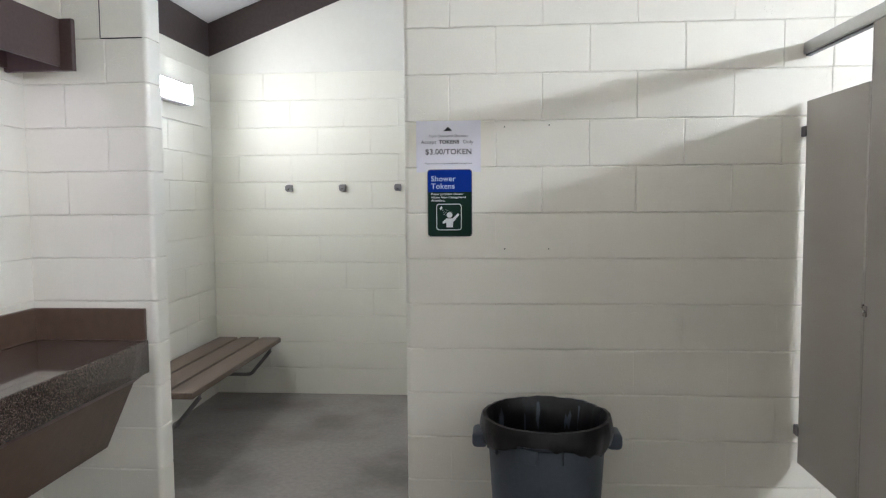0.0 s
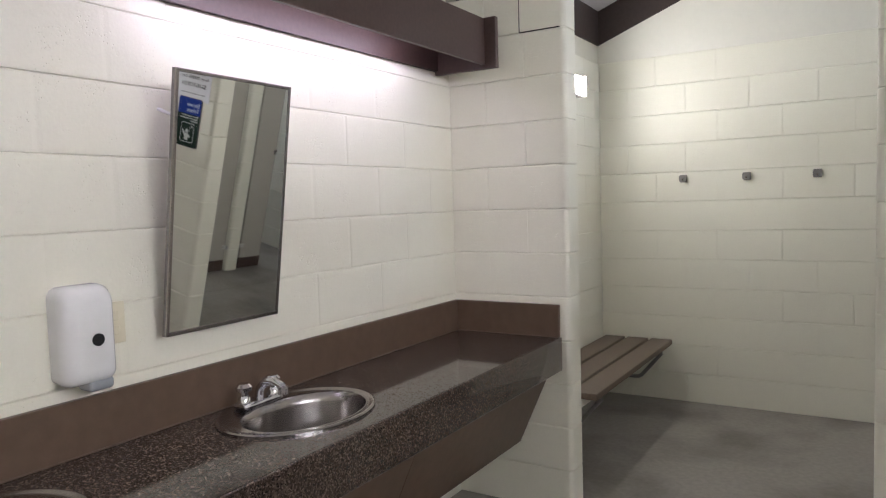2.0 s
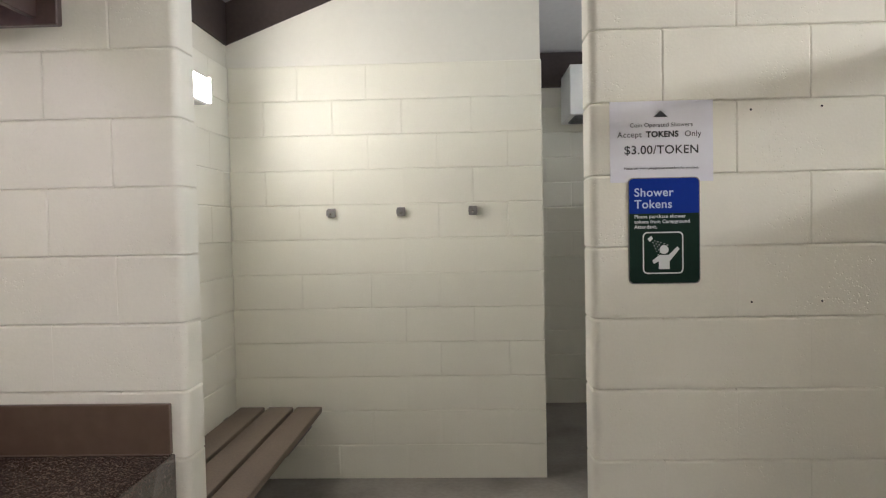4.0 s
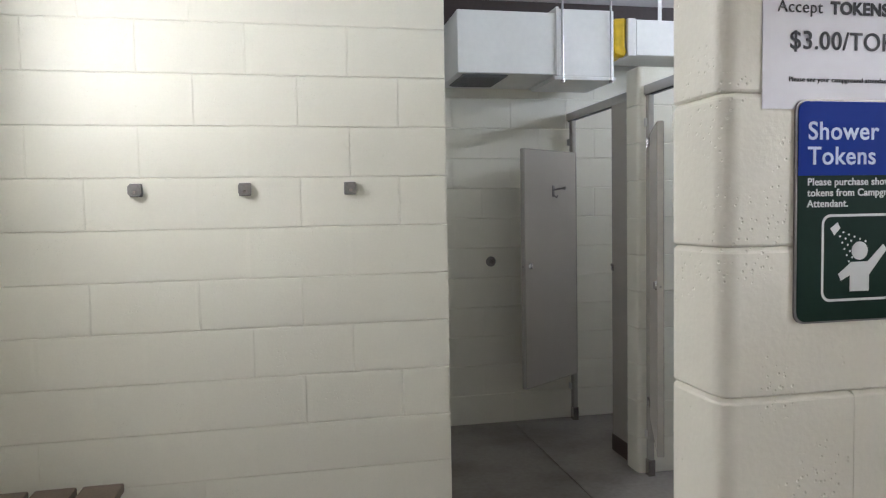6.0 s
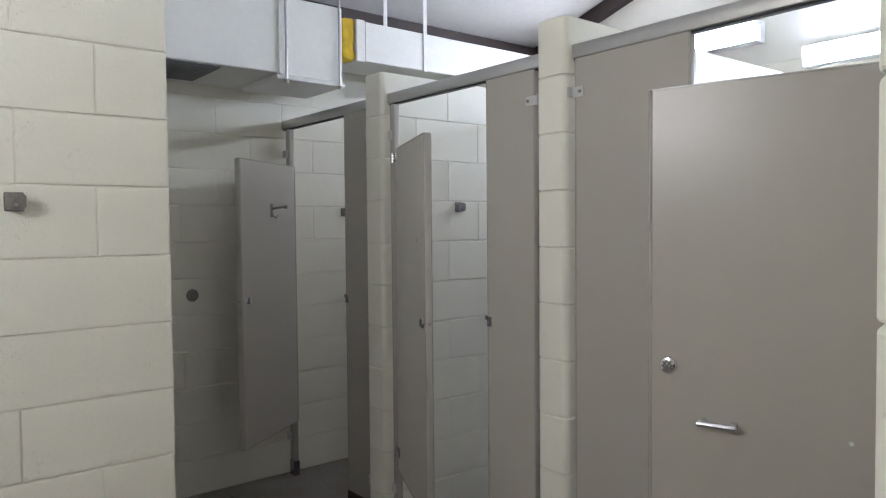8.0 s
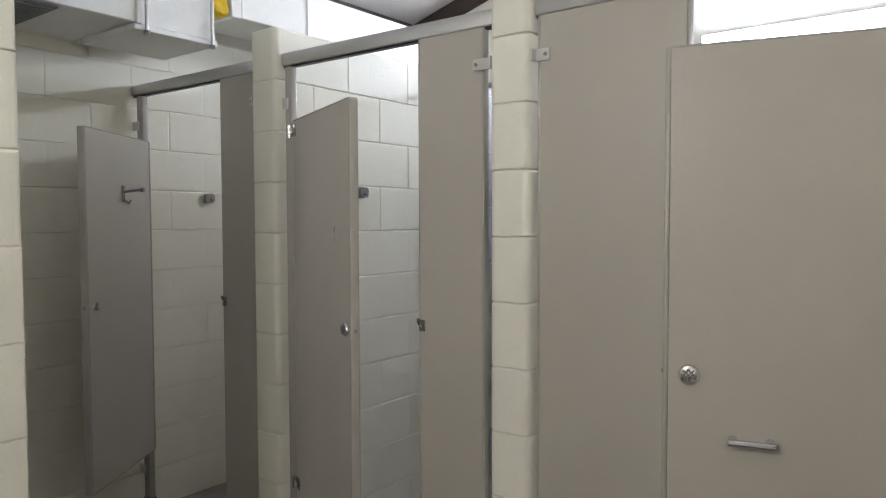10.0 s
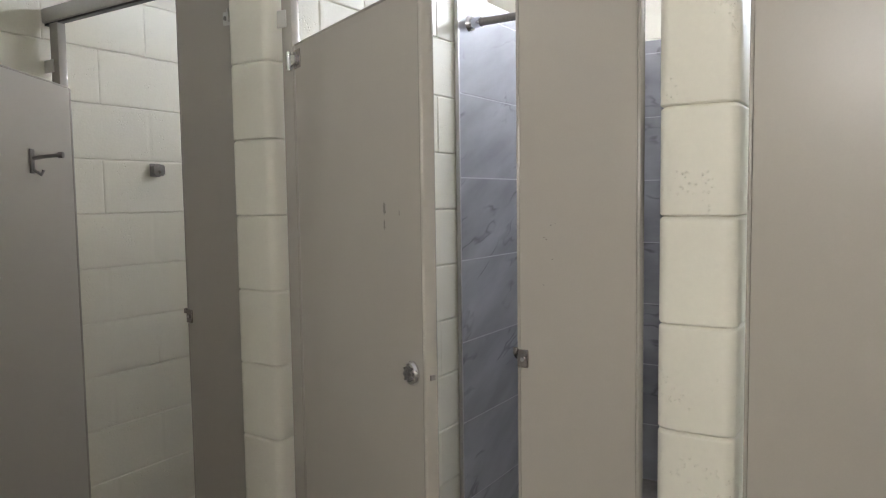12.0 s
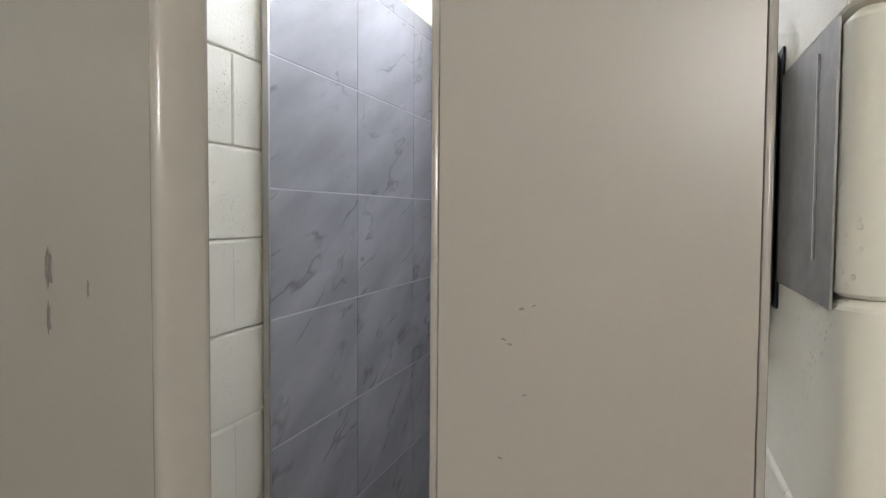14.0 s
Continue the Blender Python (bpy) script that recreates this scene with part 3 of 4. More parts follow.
for y0, y1 in ((CY0, 1.58), (1.584, 2.62), (2.624, STUB_Y - 0.004)):
    wpart("apron_panel", prism([(WEST + 0.005, 0.674), (CF - 0.004, 0.674), (CF - 0.07, 0.625), (-1.664, 0.308), (WEST + 0.005, 0.308)], "y", y0, y1), LAMINATE, counter, "dark brown sloped panel")


def sink(y):
    s_ = thing("sink", "oval brushed stainless steel basin set into the stone counter", "sink", (-1.745, y, CT), group="sinks in the counter")
    bm = bmesh.new()
    rings = []
    for ax, ay, z, dx in ((0.222, 0.268, 0.0, 0.0), (0.222, 0.268, 0.006, 0.0), (0.218, 0.264, 0.010, 0.0), (0.212, 0.258, 0.010, 0.001), (0.206, 0.252, 0.006, 0.002), (0.174, 0.229, 0.005, 0.026), (0.170, 0.225, 0.008, 0.029), (0.165, 0.220, 0.008, 0.031), (0.160, 0.216, 0.002, 0.034), (0.155, 0.211, -0.02, 0.036), (0.150, 0.205, -0.09, 0.036), (0.138, 0.190, -0.122, 0.036), (0.10, 0.14, -0.137, 0.036), (0.05, 0.07, -0.142, 0.036)):
        rings.append([bm.verts.new((dx + ax * math.cos(2 * math.pi * k / 56), ay * math.sin(2 * math.pi * k / 56), z)) for k in range(56)])
    for a_, b_ in zip(rings, rings[1:]):
        for k in range(56):
            j = (k + 1) % 56
            bm.faces.new((a_[k], a_[j], b_[j], b_[k]))
    bm.faces.new(rings[-1])
    part("bowl", bm, STEEL, s_, "", True)
    part("drain", lathe([(0.034, -0.141), (0.031, -0.137), (0.014, -0.139), (0.0, -0.141)], 24, centre=(0.036, 0, 0)), CHROME, s_, "", True)


def faucet(y):
    f_ = thing("faucet", "small chrome two-handle basin tap", "tap", (-1.905, y, CT + 0.006), group="taps on the counter")
    bm = box(-0.03, 0.03, -0.085, 0.085, 0.0, 0.022, 0.01, 3)
    part("base", bm, CHROME, f_, "", True)
    bm = tube([(0.0, 0, 0.02), (0.005, 0, 0.05), (0.03, 0, 0.075), (0.07, 0, 0.082), (0.105, 0, 0.07)], 0.014, 12)
    lathe([(0.0, 0.0), (0.016, 0.0), (0.016, 0.026), (0.0, 0.026)], 14, bm, (0.108, 0, 0.045))
    part("spout", bm, CHROME, f_, "", True)
    for s_ in (-1, 1):
        part("handle", lathe([(0.0, 0.02), (0.021, 0.02), (0.02, 0.036), (0.013, 0.044), (0.013, 0.054), (0.025, 0.06), (0.027, 0.072), (0.018, 0.082), (0.0, 0.084)], 12, centre=(0, s_ * 0.062, 0)), CHROME, f_, "", True)


for y in SINKS:
    sink(y)
    faucet(y - 0.01)


def wall_mirror(y):
    """Steel-framed mirror that leans out from the wall at its top."""
    m_ = thing("mirror", "rectangular steel-edged mirror tilted out from the block wall", "mirror", (-1.957, y, 1.105), group="mirrors over the counter")
    m_.matrix_world = pose(-1.957, y, 1.105, 0, 8.05, 1.25)
    w, h = 0.228, 0.765
    part("glass", box(-0.002, 0.0015, -w + 0.004, w - 0.004, 0.004, h - 0.004), MIRROR, m_, "clear mirror glass")
    part("back_plate", box(-0.014, -0.003, -w, w, 0.0, h), DULL, m_)
    for a, b, c, d in ((-w, -w + 0.010, 0, h), (w - 0.010, w, 0, h), (-w + 0.010, w - 0.010, 0, 0.012), (-w + 0.010, w - 0.010, h - 0.010, h)):
        part("frame_strip", box(-0.004, 0.004, a, b, c, d, 0.001, 1), STEEL, m_)
    part("tilt_arm", tube([(-0.014, -w + 0.09, h - 0.17), (-0.06, -w + 0.065, h - 0.135), (-0.125, -w + 0.045, h - 0.115)], 0.005, 8), WHITE, m_, "white painted support arm")


for y in (2.226, 1.262):
    wall_mirror(y)

soap = thing("soap_dispenser", "white plastic wall soap dispenser with a round dark window", "dispenser", (WEST, 1.755, 1.008))
bm = bmesh.new()
rings = []
for x, w, h, r_ in ((0.005, 0.128, 0.25, 0.03), (0.05, 0.138, 0.26, 0.036), (0.075, 0.136, 0.256, 0.038), (0.09, 0.126, 0.242, 0.040), (0.099, 0.108, 0.218, 0.038), (0.103, 0.078, 0.18, 0.03)):
    rings.append([bm.verts.new((x, y, z + 0.15)) for y, z in round_rect(w, h, [r_ * 0.6, r_ * 0.6, r_, r_], 6)])
for a_, b_ in zip(rings, rings[1:]):
    for k in range(len(a_)):
        j = (k + 1) % len(a_)
        bm.faces.new((a_[k], a_[j], b_[j], b_[k]))
bm.faces.new(rings[-1])
bm.faces.new(rings[0][::-1])
part("body", bm, WHITE, soap, "glossy white shell", True)
part("window", cyl((0.1025, 0.010, 0.137), (0.1055, 0.010, 0.137), 0.0165, n=20), BLACK, soap, "round dark sight window")
part("push_bar", box(0.03, 0.092, -0.012, 0.058, 0.0, 0.034, 0.012, 3), GREY_PLASTIC, soap, "grey translucent push bar", True)

outlet = thing("wall_outlet", "ivory electrical outlet plate on the block wall", "outlet", (WEST, 1.87, 1.165))
part("plate", box(0.004, 0.011, -0.036, 0.036, -0.058, 0.058, 0.003), IVORY, outlet, "", True)
for dz in (-0.02, 0.02):
    part("socket", box(0.010, 0.0125, -0.016, 0.016, dz - 0.013, dz + 0.013, 0.001, 1), IVORY, outlet)


def valance(y0, y1):
    v_ = thing("vanity_light", "brown boxed valance light over the mirrors with a fluorescent tube", "light", (WEST, (y0 + y1) / 2, 2.08), group="lights over the mirrors")
    f = -1.752
    wpart("front_board", box(f, f + 0.02, y0 + 0.002, y1 - 0.03, 2.085, 2.293, 0.002, 1), VALANCE, v_)
    wpart("top_board", box(WEST + 0.005, f, y0 + 0.02, y1 - 0.03, 2.255, 2.275), VALANCE, v_)
    wpart("end_board", box(WEST + 0.005, f + 0.075, y1 - 0.028, y1, 2.068, 2.296, 0.003, 1), VALANCE, v_)
    wpart("end_board", box(WEST + 0.005, f - 0.001, y0, y0 + 0.02, 2.085, 2.293, 0.003, 1), VALANCE, v_)
    wpart("back_board", box(WEST + 0.005, WEST + 0.026, y0 + 0.022, y1 - 0.03, 2.085, 2.253), VALANCE, v_)
    wpart("channel", box(f - 0.09, f - 0.02, y0 + 0.1, y1 - 0.30, 2.175, 2.253), WHITE, v_)
    wpart("tube", cyl((f - 0.052, y0 + 0.14, 2.137), (f - 0.052, y1 - 0.34, 2.137), 0.019, n=14), L_VANITY, v_, "lit fluorescent tube", True)


valance(1.86, 3.625)
valance(-0.05, 1.72)

# ---- changing area ----
lamp = thing("wall_light", "white lit wall light with a rounded lens above the bench", "light", (CHANGE_W, 4.95, 2.2))
wpart("housing", box(CHANGE_W + 0.005, CHANGE_W + 0.086, 4.62, 5.275, 2.132, 2.274, 0.012, 3), WHITE, lamp, "white housing", True)
wpart("lens", box(CHANGE_W + 0.08, CHANGE_W + 0.098, 4.64, 5.255, 2.145, 2.262, 0.008, 3), L_CHANGE, lamp, "glowing white lens", True)
# Caps added to keep the lens's direct light off the hook wall.
for y in (4.626, 5.258):
    wpart("end_cap", box(CHANGE_W + 0.087, CHANGE_W + 0.112, y, y + 0.011, 2.136, 2.270, 0.003, 2), WHITE, lamp, "added white cap that blocks lens light sideways", True)

bench = thing("bench", "wall-mounted bench of three brown recycled plastic planks on bent steel brackets", "bench", (CHANGE_W, 4.95, 0))
for k in range(3):
    x1 = -1.437 - 0.168 * k
    wpart("slat", box(x1 - 0.147, x1, 4.17, 5.735, 0.415, 0.452, 0.007, 2), SLAT, bench, "brown wood-look plank", True)
for y in (4.36, 5.61):
    wpart("bracket", tube([(-1.94, y, 0.405), (-1.50, y, 0.405), (-1.475, y, 0.395), (-1.48, y, 0.375), (-1.62, y, 0.21), (-1.64, y, 0.198), (-1.67, y, 0.195), (-1.95, y, 0.195)], 0.013, 8), DULL, bench, "brown painted bent steel bracket", True)
    wpart("bracket_plate", box(CHANGE_W + 0.005, CHANGE_W + 0.012, y - 0.03, y + 0.03, 0.15, 0.42), DULL, bench)


def coat_hook(at, turn):
    h_ = thing("coat_hook", "small square dull steel coat hook screwed to the block wall", "hook", at, turn, group="coat hooks")
    bm = box(-0.024, 0.024, -0.011, -0.003, -0.026, 0.026, 0.004, 2)
    part("plate", bm, DULL, h_, "", True)
    part("peg", prism(round_rect(0.05, 0.044, [0.008] * 4, 3), "y", -0.036, -0.011), DULL, h_, "", True)
    part("screw", cyl((0.0, -0.036, -0.008), (0.0, -0.0385, -0.008), 0.006, n=10), STEEL, h_)
    return h_


for x in (-1.367, -0.957, -0.539):
    coat_hook((x, HOOK_Y, 1.577), 0)
coat_hook((1.516, FAR, 1.59), 0)
coat_hook((1.53, PIL_B, 1.595), 0)

# ---- token wall: notices and bin ----
paper = thing("paper_notice", "white printed paper notice in a clear sleeve about shower tokens", "notice", (-0.012, TOKEN_Y, 1.717))
PX = -0.012
part("sheet", box(-0.143, 0.143, -0.0022, -0.001, -0.113, 0.113), PAPER, paper)
part("header_mark", prism([(-0.022, 0.068), (0.018, 0.068), (0.008, 0.078), (-0.002, 0.086), (-0.012, 0.077)], "y", -0.003, -0.0023), INK, paper, "small dark hill-shaped mark")
text("Coin Operated Showers", 0.0165, "lettering", INK, paper, (0, -0.003, 0.041), "grey serif line of print", 0.0, "CENTER")
text("Accept", 0.0225, "lettering", INK, paper, (-0.122, -0.003, 0.013))
text("TOKENS", 0.0225, "lettering", INK, paper, (-0.042, -0.003, 0.013), "bold print", 0.0009)
text("Only", 0.0225, "lettering", INK, paper, (0.064, -0.003, 0.013))
text("$3.00/TOKEN", 0.0335, "lettering", INK, paper, (0, -0.003, -0.034), "large price line", 0.0003, "CENTER")
text("Please see your campground attendant for purchase.", 0.0092, "lettering", INK, paper, (0, -0.003, -0.077), "small line of print", 0.0, "CENTER")

sign = thing("shower_sign", "blue and dark green plastic sign about buying shower tokens", "sign", (-0.007, TOKEN_Y, 1.467))


def card(w, h, y0, y1, r, cx=0.0, cz=0.0):
    bm = prism([(x + cx, z + cz) for x, z in round_rect(w, h, [r] * 4 if not isinstance(r, list) else r, 5)], "y", y0, y1)
    return bm


part("backing", card(0.199, 0.299, -0.0052, -0.001, 0.014), DULL, sign, "grey sign edge")
part("green_panel", card(0.194, 0.294, -0.0062, -0.0053, 0.013), GREEN, sign, "dark green field")
part("blue_panel", card(0.194, 0.098, -0.0068, -0.0063, [0.001, 0.001, 0.013, 0.013], 0, 0.098), BLUE, sign, "bright blue header")
text("Shower", 0.0335, "lettering", SIGN_BLUE_TEXT, sign, (-0.083, -0.0072, 0.097), "pale raised lettering", 0.0004)
text("Tokens", 0.0335, "lettering", SIGN_BLUE_TEXT, sign, (-0.083, -0.0072, 0.064), "pale raised lettering", 0.0004)
for k, line in enumerate(("Please purchase shower", "tokens from Campground", "Attendant.")):
    text(line, 0.0138, "lettering", SIGN_WHITE, sign, (-0.083, -0.0068, 0.036 - 0.0145 * k), "small white lettering", 0.0002)
bm = bmesh.new()
o, i_ = round_rect(0.113, 0.118, [0.013] * 4, 5), round_rect(0.106, 0.111, [0.0105] * 4, 5)
vo = [bm.verts.new((x - 0.004, -0.0068, z - 0.062)) for x, z in o]
vi = [bm.verts.new((x - 0.004, -0.0068, z - 0.062)) for x, z in i_]
for k in range(len(vo)):
    j = (k + 1) % len(vo)
    bm.faces.new((vo[k], vo[j], vi[j], vi[k]))
part("picture_border", bm, SIGN_WHITE, sign, "thin white rounded outline")
bm = cyl((-0.001, -0.0064, -0.053), (-0.001, -0.0072, -0.053), 0.0125, n=20)
prism([(-0.016, -0.108), (0.014, -0.108), (0.014, -0.086), (0.042, -0.052), (0.036, -0.045), (0.012, -0.068), (-0.014, -0.068), (-0.034, -0.084), (-0.030, -0.093), (-0.016, -0.086)], "y", -0.0072, -0.0064, bm)
prism([(-0.047, -0.022), (-0.036, -0.014), (-0.032, -0.022), (-0.041, -0.031)], "y", -0.0072, -0.0064, bm)
for r_ in range(5):
    for c in range(r_ + 2):
        u, v = 0.012 + 0.0085 * r_, (c - (r_ + 1) / 2) * 0.0075
        x, z = -0.038 + u * 0.72 + v * 0.69, -0.022 - u * 0.69 + v * 0.72
        prism([(x - 0.0016, z), (x, z - 0.0016), (x + 0.0016, z), (x, z + 0.0016)], "y", -0.0072, -0.0064, bm)
part("picture", bm, SIGN_WHITE, sign, "plain white shower symbol")
screws = thing("wall_anchors", "four small dark screw holes in the block wall", "screw hole", (0.33, TOKEN_Y, 1.5))
for x, z in ((0.236, 1.80), (0.43, 1.805), (0.236, 1.262), (0.43, 1.262)):
    wpart("hole", cyl((x, TOKEN_Y - 0.0005, z), (x, TOKEN_Y + 0.004, z), 0.0032, n=8), JOINT, screws)

can = thing("trash_can", "blue-grey plastic trash can with black liner by block wall", "trash can", (0.40, 3.375, 0))
part("body", lathe([(0.0, 0.0), (0.20, 0.0), (0.215, 0.02), (0.243, 0.46), (0.248, 0.55), (0.262, 0.56), (0.266, 0.60), (0.268, 0.618), (0.258, 0.622), (0.250, 0.61), (0.235, 0.50), (0.20, 0.03), (0.0, 0.025)], 40), BIN, can, "blue-grey moulded body", True)
for k in range(8):
    a = 2 * math.pi * (k + 0.5) / 8
    bm = box(-0.05, 0.05, -0.006, 0.006, 0.50, 0.555, 0.005, 2)
    bmesh.ops.transform(bm, verts=bm.verts, matrix=pose(0.249 * math.cos(a), 0.249 * math.sin(a), 0, 0, 0, math.degrees(a) + 90))
    part("rib", bm, BIN, can, "", True)
for s_ in (-1, 1):
    bm = box(s_ * 0.25 if s_ > 0 else -0.315, 0.315 if s_ > 0 else -0.25, -0.065, 0.065, 0.50, 0.565, 0.018, 3)
    part("handle", bm, BIN, can, "moulded lift handle", True)
bm = bmesh.new()
rings, rnd = [], random.Random(3)
prof = [(0.273, 0.545), (0.281, 0.575), (0.279, 0.61), (0.272, 0.632), (0.258, 0.634), (0.248, 0.61), (0.235, 0.53), (0.215, 0.38), (0.19, 0.20), (0.0, 0.14)]
N = 72
jit = [rnd.uniform(-1, 1) for _ in range(N)]
for r_, z in prof[:-1]:
    ring = []
    for k in range(N):
        a = 2 * math.pi * k / N
        j = jit[k] * 0.5 + 0.5 * math.sin(a * 9 + z * 20) + 0.4 * math.sin(a * 23 + 1)
        amp = 0.005 if z > 0.56 else 0.006
        dz = (0.022 * math.sin(a * 3 + 0.6) + 0.012 * jit[k]) if z == 0.545 else 0.002 * j
        ring.append(bm.verts.new(((r_ + amp * j * (0.4 if z > 0.6 else 1)) * math.cos(a), (r_ + amp * j * (0.4 if z > 0.6 else 1)) * math.sin(a), z + dz)))
    rings.append(ring)
for a_, b_ in zip(rings, rings[1:]):
    for k in range(N):
        j = (k + 1) % N
        bm.faces.new((a_[k], a_[j], b_[j], b_[k]))
tip = bm.verts.new((0, 0, 0.14))
for k in range(N):
    bm.faces.new((rings[-1][k], rings[-1][(k + 1) % N], tip))
part("bag", bm, BAG, can, "crinkled shiny black bin liner", True)
can.scale = (0.945, 0.945, 0.975)


# ---- partitions ----
def hinge(door, y, z):
    """A chrome hinge plate pair at the door's hinge edge (local y)."""
    bm = box(-0.008, 0.0, y + 0.006, y + 0.032, z - 0.021, z + 0.021, 0.002, 1)
    prism([(y + 0.004, z - 0.016), (y + 0.004, z + 0.016), (y - 0.040, z + 0.009), (y - 0.040, z - 0.009)], "x", -0.011, -0.001, bm)
    cyl((-0.009, y + 0.003, z - 0.024), (-0.009, y + 0.003, z + 0.024), 0.0075, n=12, bm=bm)
    joint = part("hinge", bm, CHROME, door, "chrome hinge", True)
    part("hinge_plate", box(-0.003, 0.0, y - 0.052, y - 0.012, z - 0.022, z + 0.026, 0.001, 1), STEEL, joint, "thin steel backing plate")
    for dz in (-0.012, 0.012):
        part("screw", cyl((-0.008, y + 0.021, z + dz), (-0.011, y + 0.021, z + dz), 0.005, n=10), BLACK, joint, "dark screw head")


def latch(door, y, z, inside=True):
    """A round chrome turn knob with raised ribs."""
    bm = lathe([(0.0, 0.0), (0.0245, 0.0), (0.0245, 0.004), (0.021, 0.009), (0.011, 0.012), (0.0, 0.013)], 24)
    bmesh.ops.transform(bm, verts=bm.verts, matrix=pose(0, 0, 0, 0, -90, 0))
    bmesh.ops.translate(bm, verts=bm.verts, vec=(-0.0005, y, z))
    knob = part("latch", bm, CHROME, door, "round chrome latch", True)
    for k in (-1, 0, 1):
        for turn in (40, 130):
            bm = box(-0.016, -0.008, -0.017 + abs(k) * 0.005, 0.017 - abs(k) * 0.005, k * 0.009 - 0.0016, k * 0.009 + 0.0016)
            bmesh.ops.transform(bm, verts=bm.verts, matrix=Matrix.Translation((0, y, z)) @ pose(0, 0, 0, turn, 0, 0))
            part("rib", bm, DULL, knob)


def door(label, hinge_at, angle, width, z0, z1, hook=False, pull=False, marks=False, side=-1):
    """A partition door: local side * y runs from the hinge to the latch edge, local -x faces the walkway. angle: degrees it stands open."""
    d = thing("stall_door", label, "door", (*hinge_at, 0), side * angle, group="shower stall doors")
    def yb(x0, x1, a, b, za, zb, *more):
        return box(x0, x1, min(side * a, side * b), max(side * a, side * b), za, zb, *more)

    part("leaf", yb(0.0, 0.025, 0.012, width - 0.012, z0 + 0.003, z1 - 0.003), PANEL, d, "flat grey painted leaf")
    for a, b in ((width - 0.0115, width), (0.0, 0.0115)):
        part("edge_strip", yb(-0.0035, 0.0285, a, b, z0, z1, 0.0055, 4), EDGE, d, "rounded grey edge moulding", True)
    part("top_strip", yb(-0.001, 0.026, 0.012, width - 0.012, z1 - 0.0025, z1 + 0.002), EDGE, d)
    part("bottom_strip", yb(-0.001, 0.026, 0.012, width - 0.012, z0 - 0.002, z0 + 0.0025), EDGE, d)
    latch(d, side * (width - (0.059 if pull else 0.048)), 1.114 if pull else 1.118)
    part("bolt", yb(0.008, 0.018, width + 0.0005, width + 0.004, 1.112, 1.122), DULL, d)
    for z in (z0 + 0.09, z1 - 0.04):
        hinge(d, -side * 0.003, z)
    if hook:
        hy = side * width * 0.47
        bm = tube([(0.03, hy, 1.60), (0.06, hy, 1.605), (0.11, hy, 1.61)], 0.006, 8)
        cyl((0.108, hy, 1.61), (0.122, hy, 1.61), 0.01, n=10, bm=bm)
        tube([(0.03, hy, 1.60), (0.033, hy, 1.565), (0.055, hy, 1.55), (0.062, hy, 1.565)], 0.005, 8, bm)
        box(0.0255, 0.032, hy - 0.012, hy + 0.012, 1.555, 1.63, 0.002, 1, bm)
        part("coat_hook", bm, DULL, d, "chrome coat hook and bumper", True)
        bm = lathe([(0.0, 0.0), (0.022, 0.0), (0.02, 0.006), (0.0, 0.008)], 20)
        bmesh.ops.transform(bm, verts=bm.verts, matrix=Matrix.Translation((0.0255, side * (width - 0.062), 1.118)) @ pose(0, 0, 0, 0, 90, 0))
        box(0.032, 0.045, side * (width - 0.062) - 0.004, side * (width - 0.062) + 0.004, 1.10, 1.136, 0.002, 1, bm)
        part("thumb_turn", bm, CHROME, d, "chrome thumb turn", True)
    if pull:
        y0, y1 = sorted((side * (width - 0.146), side * (width - 0.242)))
        grip = part("pull_handle", tube([(-0.030, y0, 0.972), (-0.030, y0 + 0.006, 0.972), (-0.030, y0 + 0.012, 0.972), (-0.030, y1 - 0.012, 0.972), (-0.030, y1 - 0.006, 0.972), (-0.030, y1, 0.972)], 0.0085, 14), CHROME, d, "chrome pull handle", True)
        for y, s_ in ((y0, 1), (y1, -1)):
            part("standoff", tube([(-0.0005, y + s_ * 0.010, 0.972), (-0.005, y + s_ * 0.010, 0.972), (-0.006, y + s_ * 0.009, 0.972), (-0.028, y + s_ * 0.007, 0.972)], 0.0105, 14), CHROME, grip, "", True)
        part("sticker", cyl((-0.0004, side * 0.415, 0.972), (-0.0012, side * 0.415, 0.972), 0.0055, n=16), SIGN_WHITE, d, "small round pale sticker")
    if marks:
        for y, z, w, h, r in ((-0.483, 1.442, 0.0085, 0.016, 3), (-0.482, 1.409, 0.005, 0.013, -8), (-0.545, 1.433, 0.0025, 0.007, 20)):
            bm = bmesh.new()
            vs = [bm.verts.new((-0.0006, y + w * math.cos(k * math.pi / 5) * (0.7 + 0.3 * math.sin(k * 2.3)), z + h * math.sin(k * math.pi / 5) * (0.8 + 0.2 * math.cos(k * 3.1)))) for k in range(10)]
            bm.faces.new(vs)
            part("scuff", bm, SCUFF, d, "worn grey scuff")
    return d


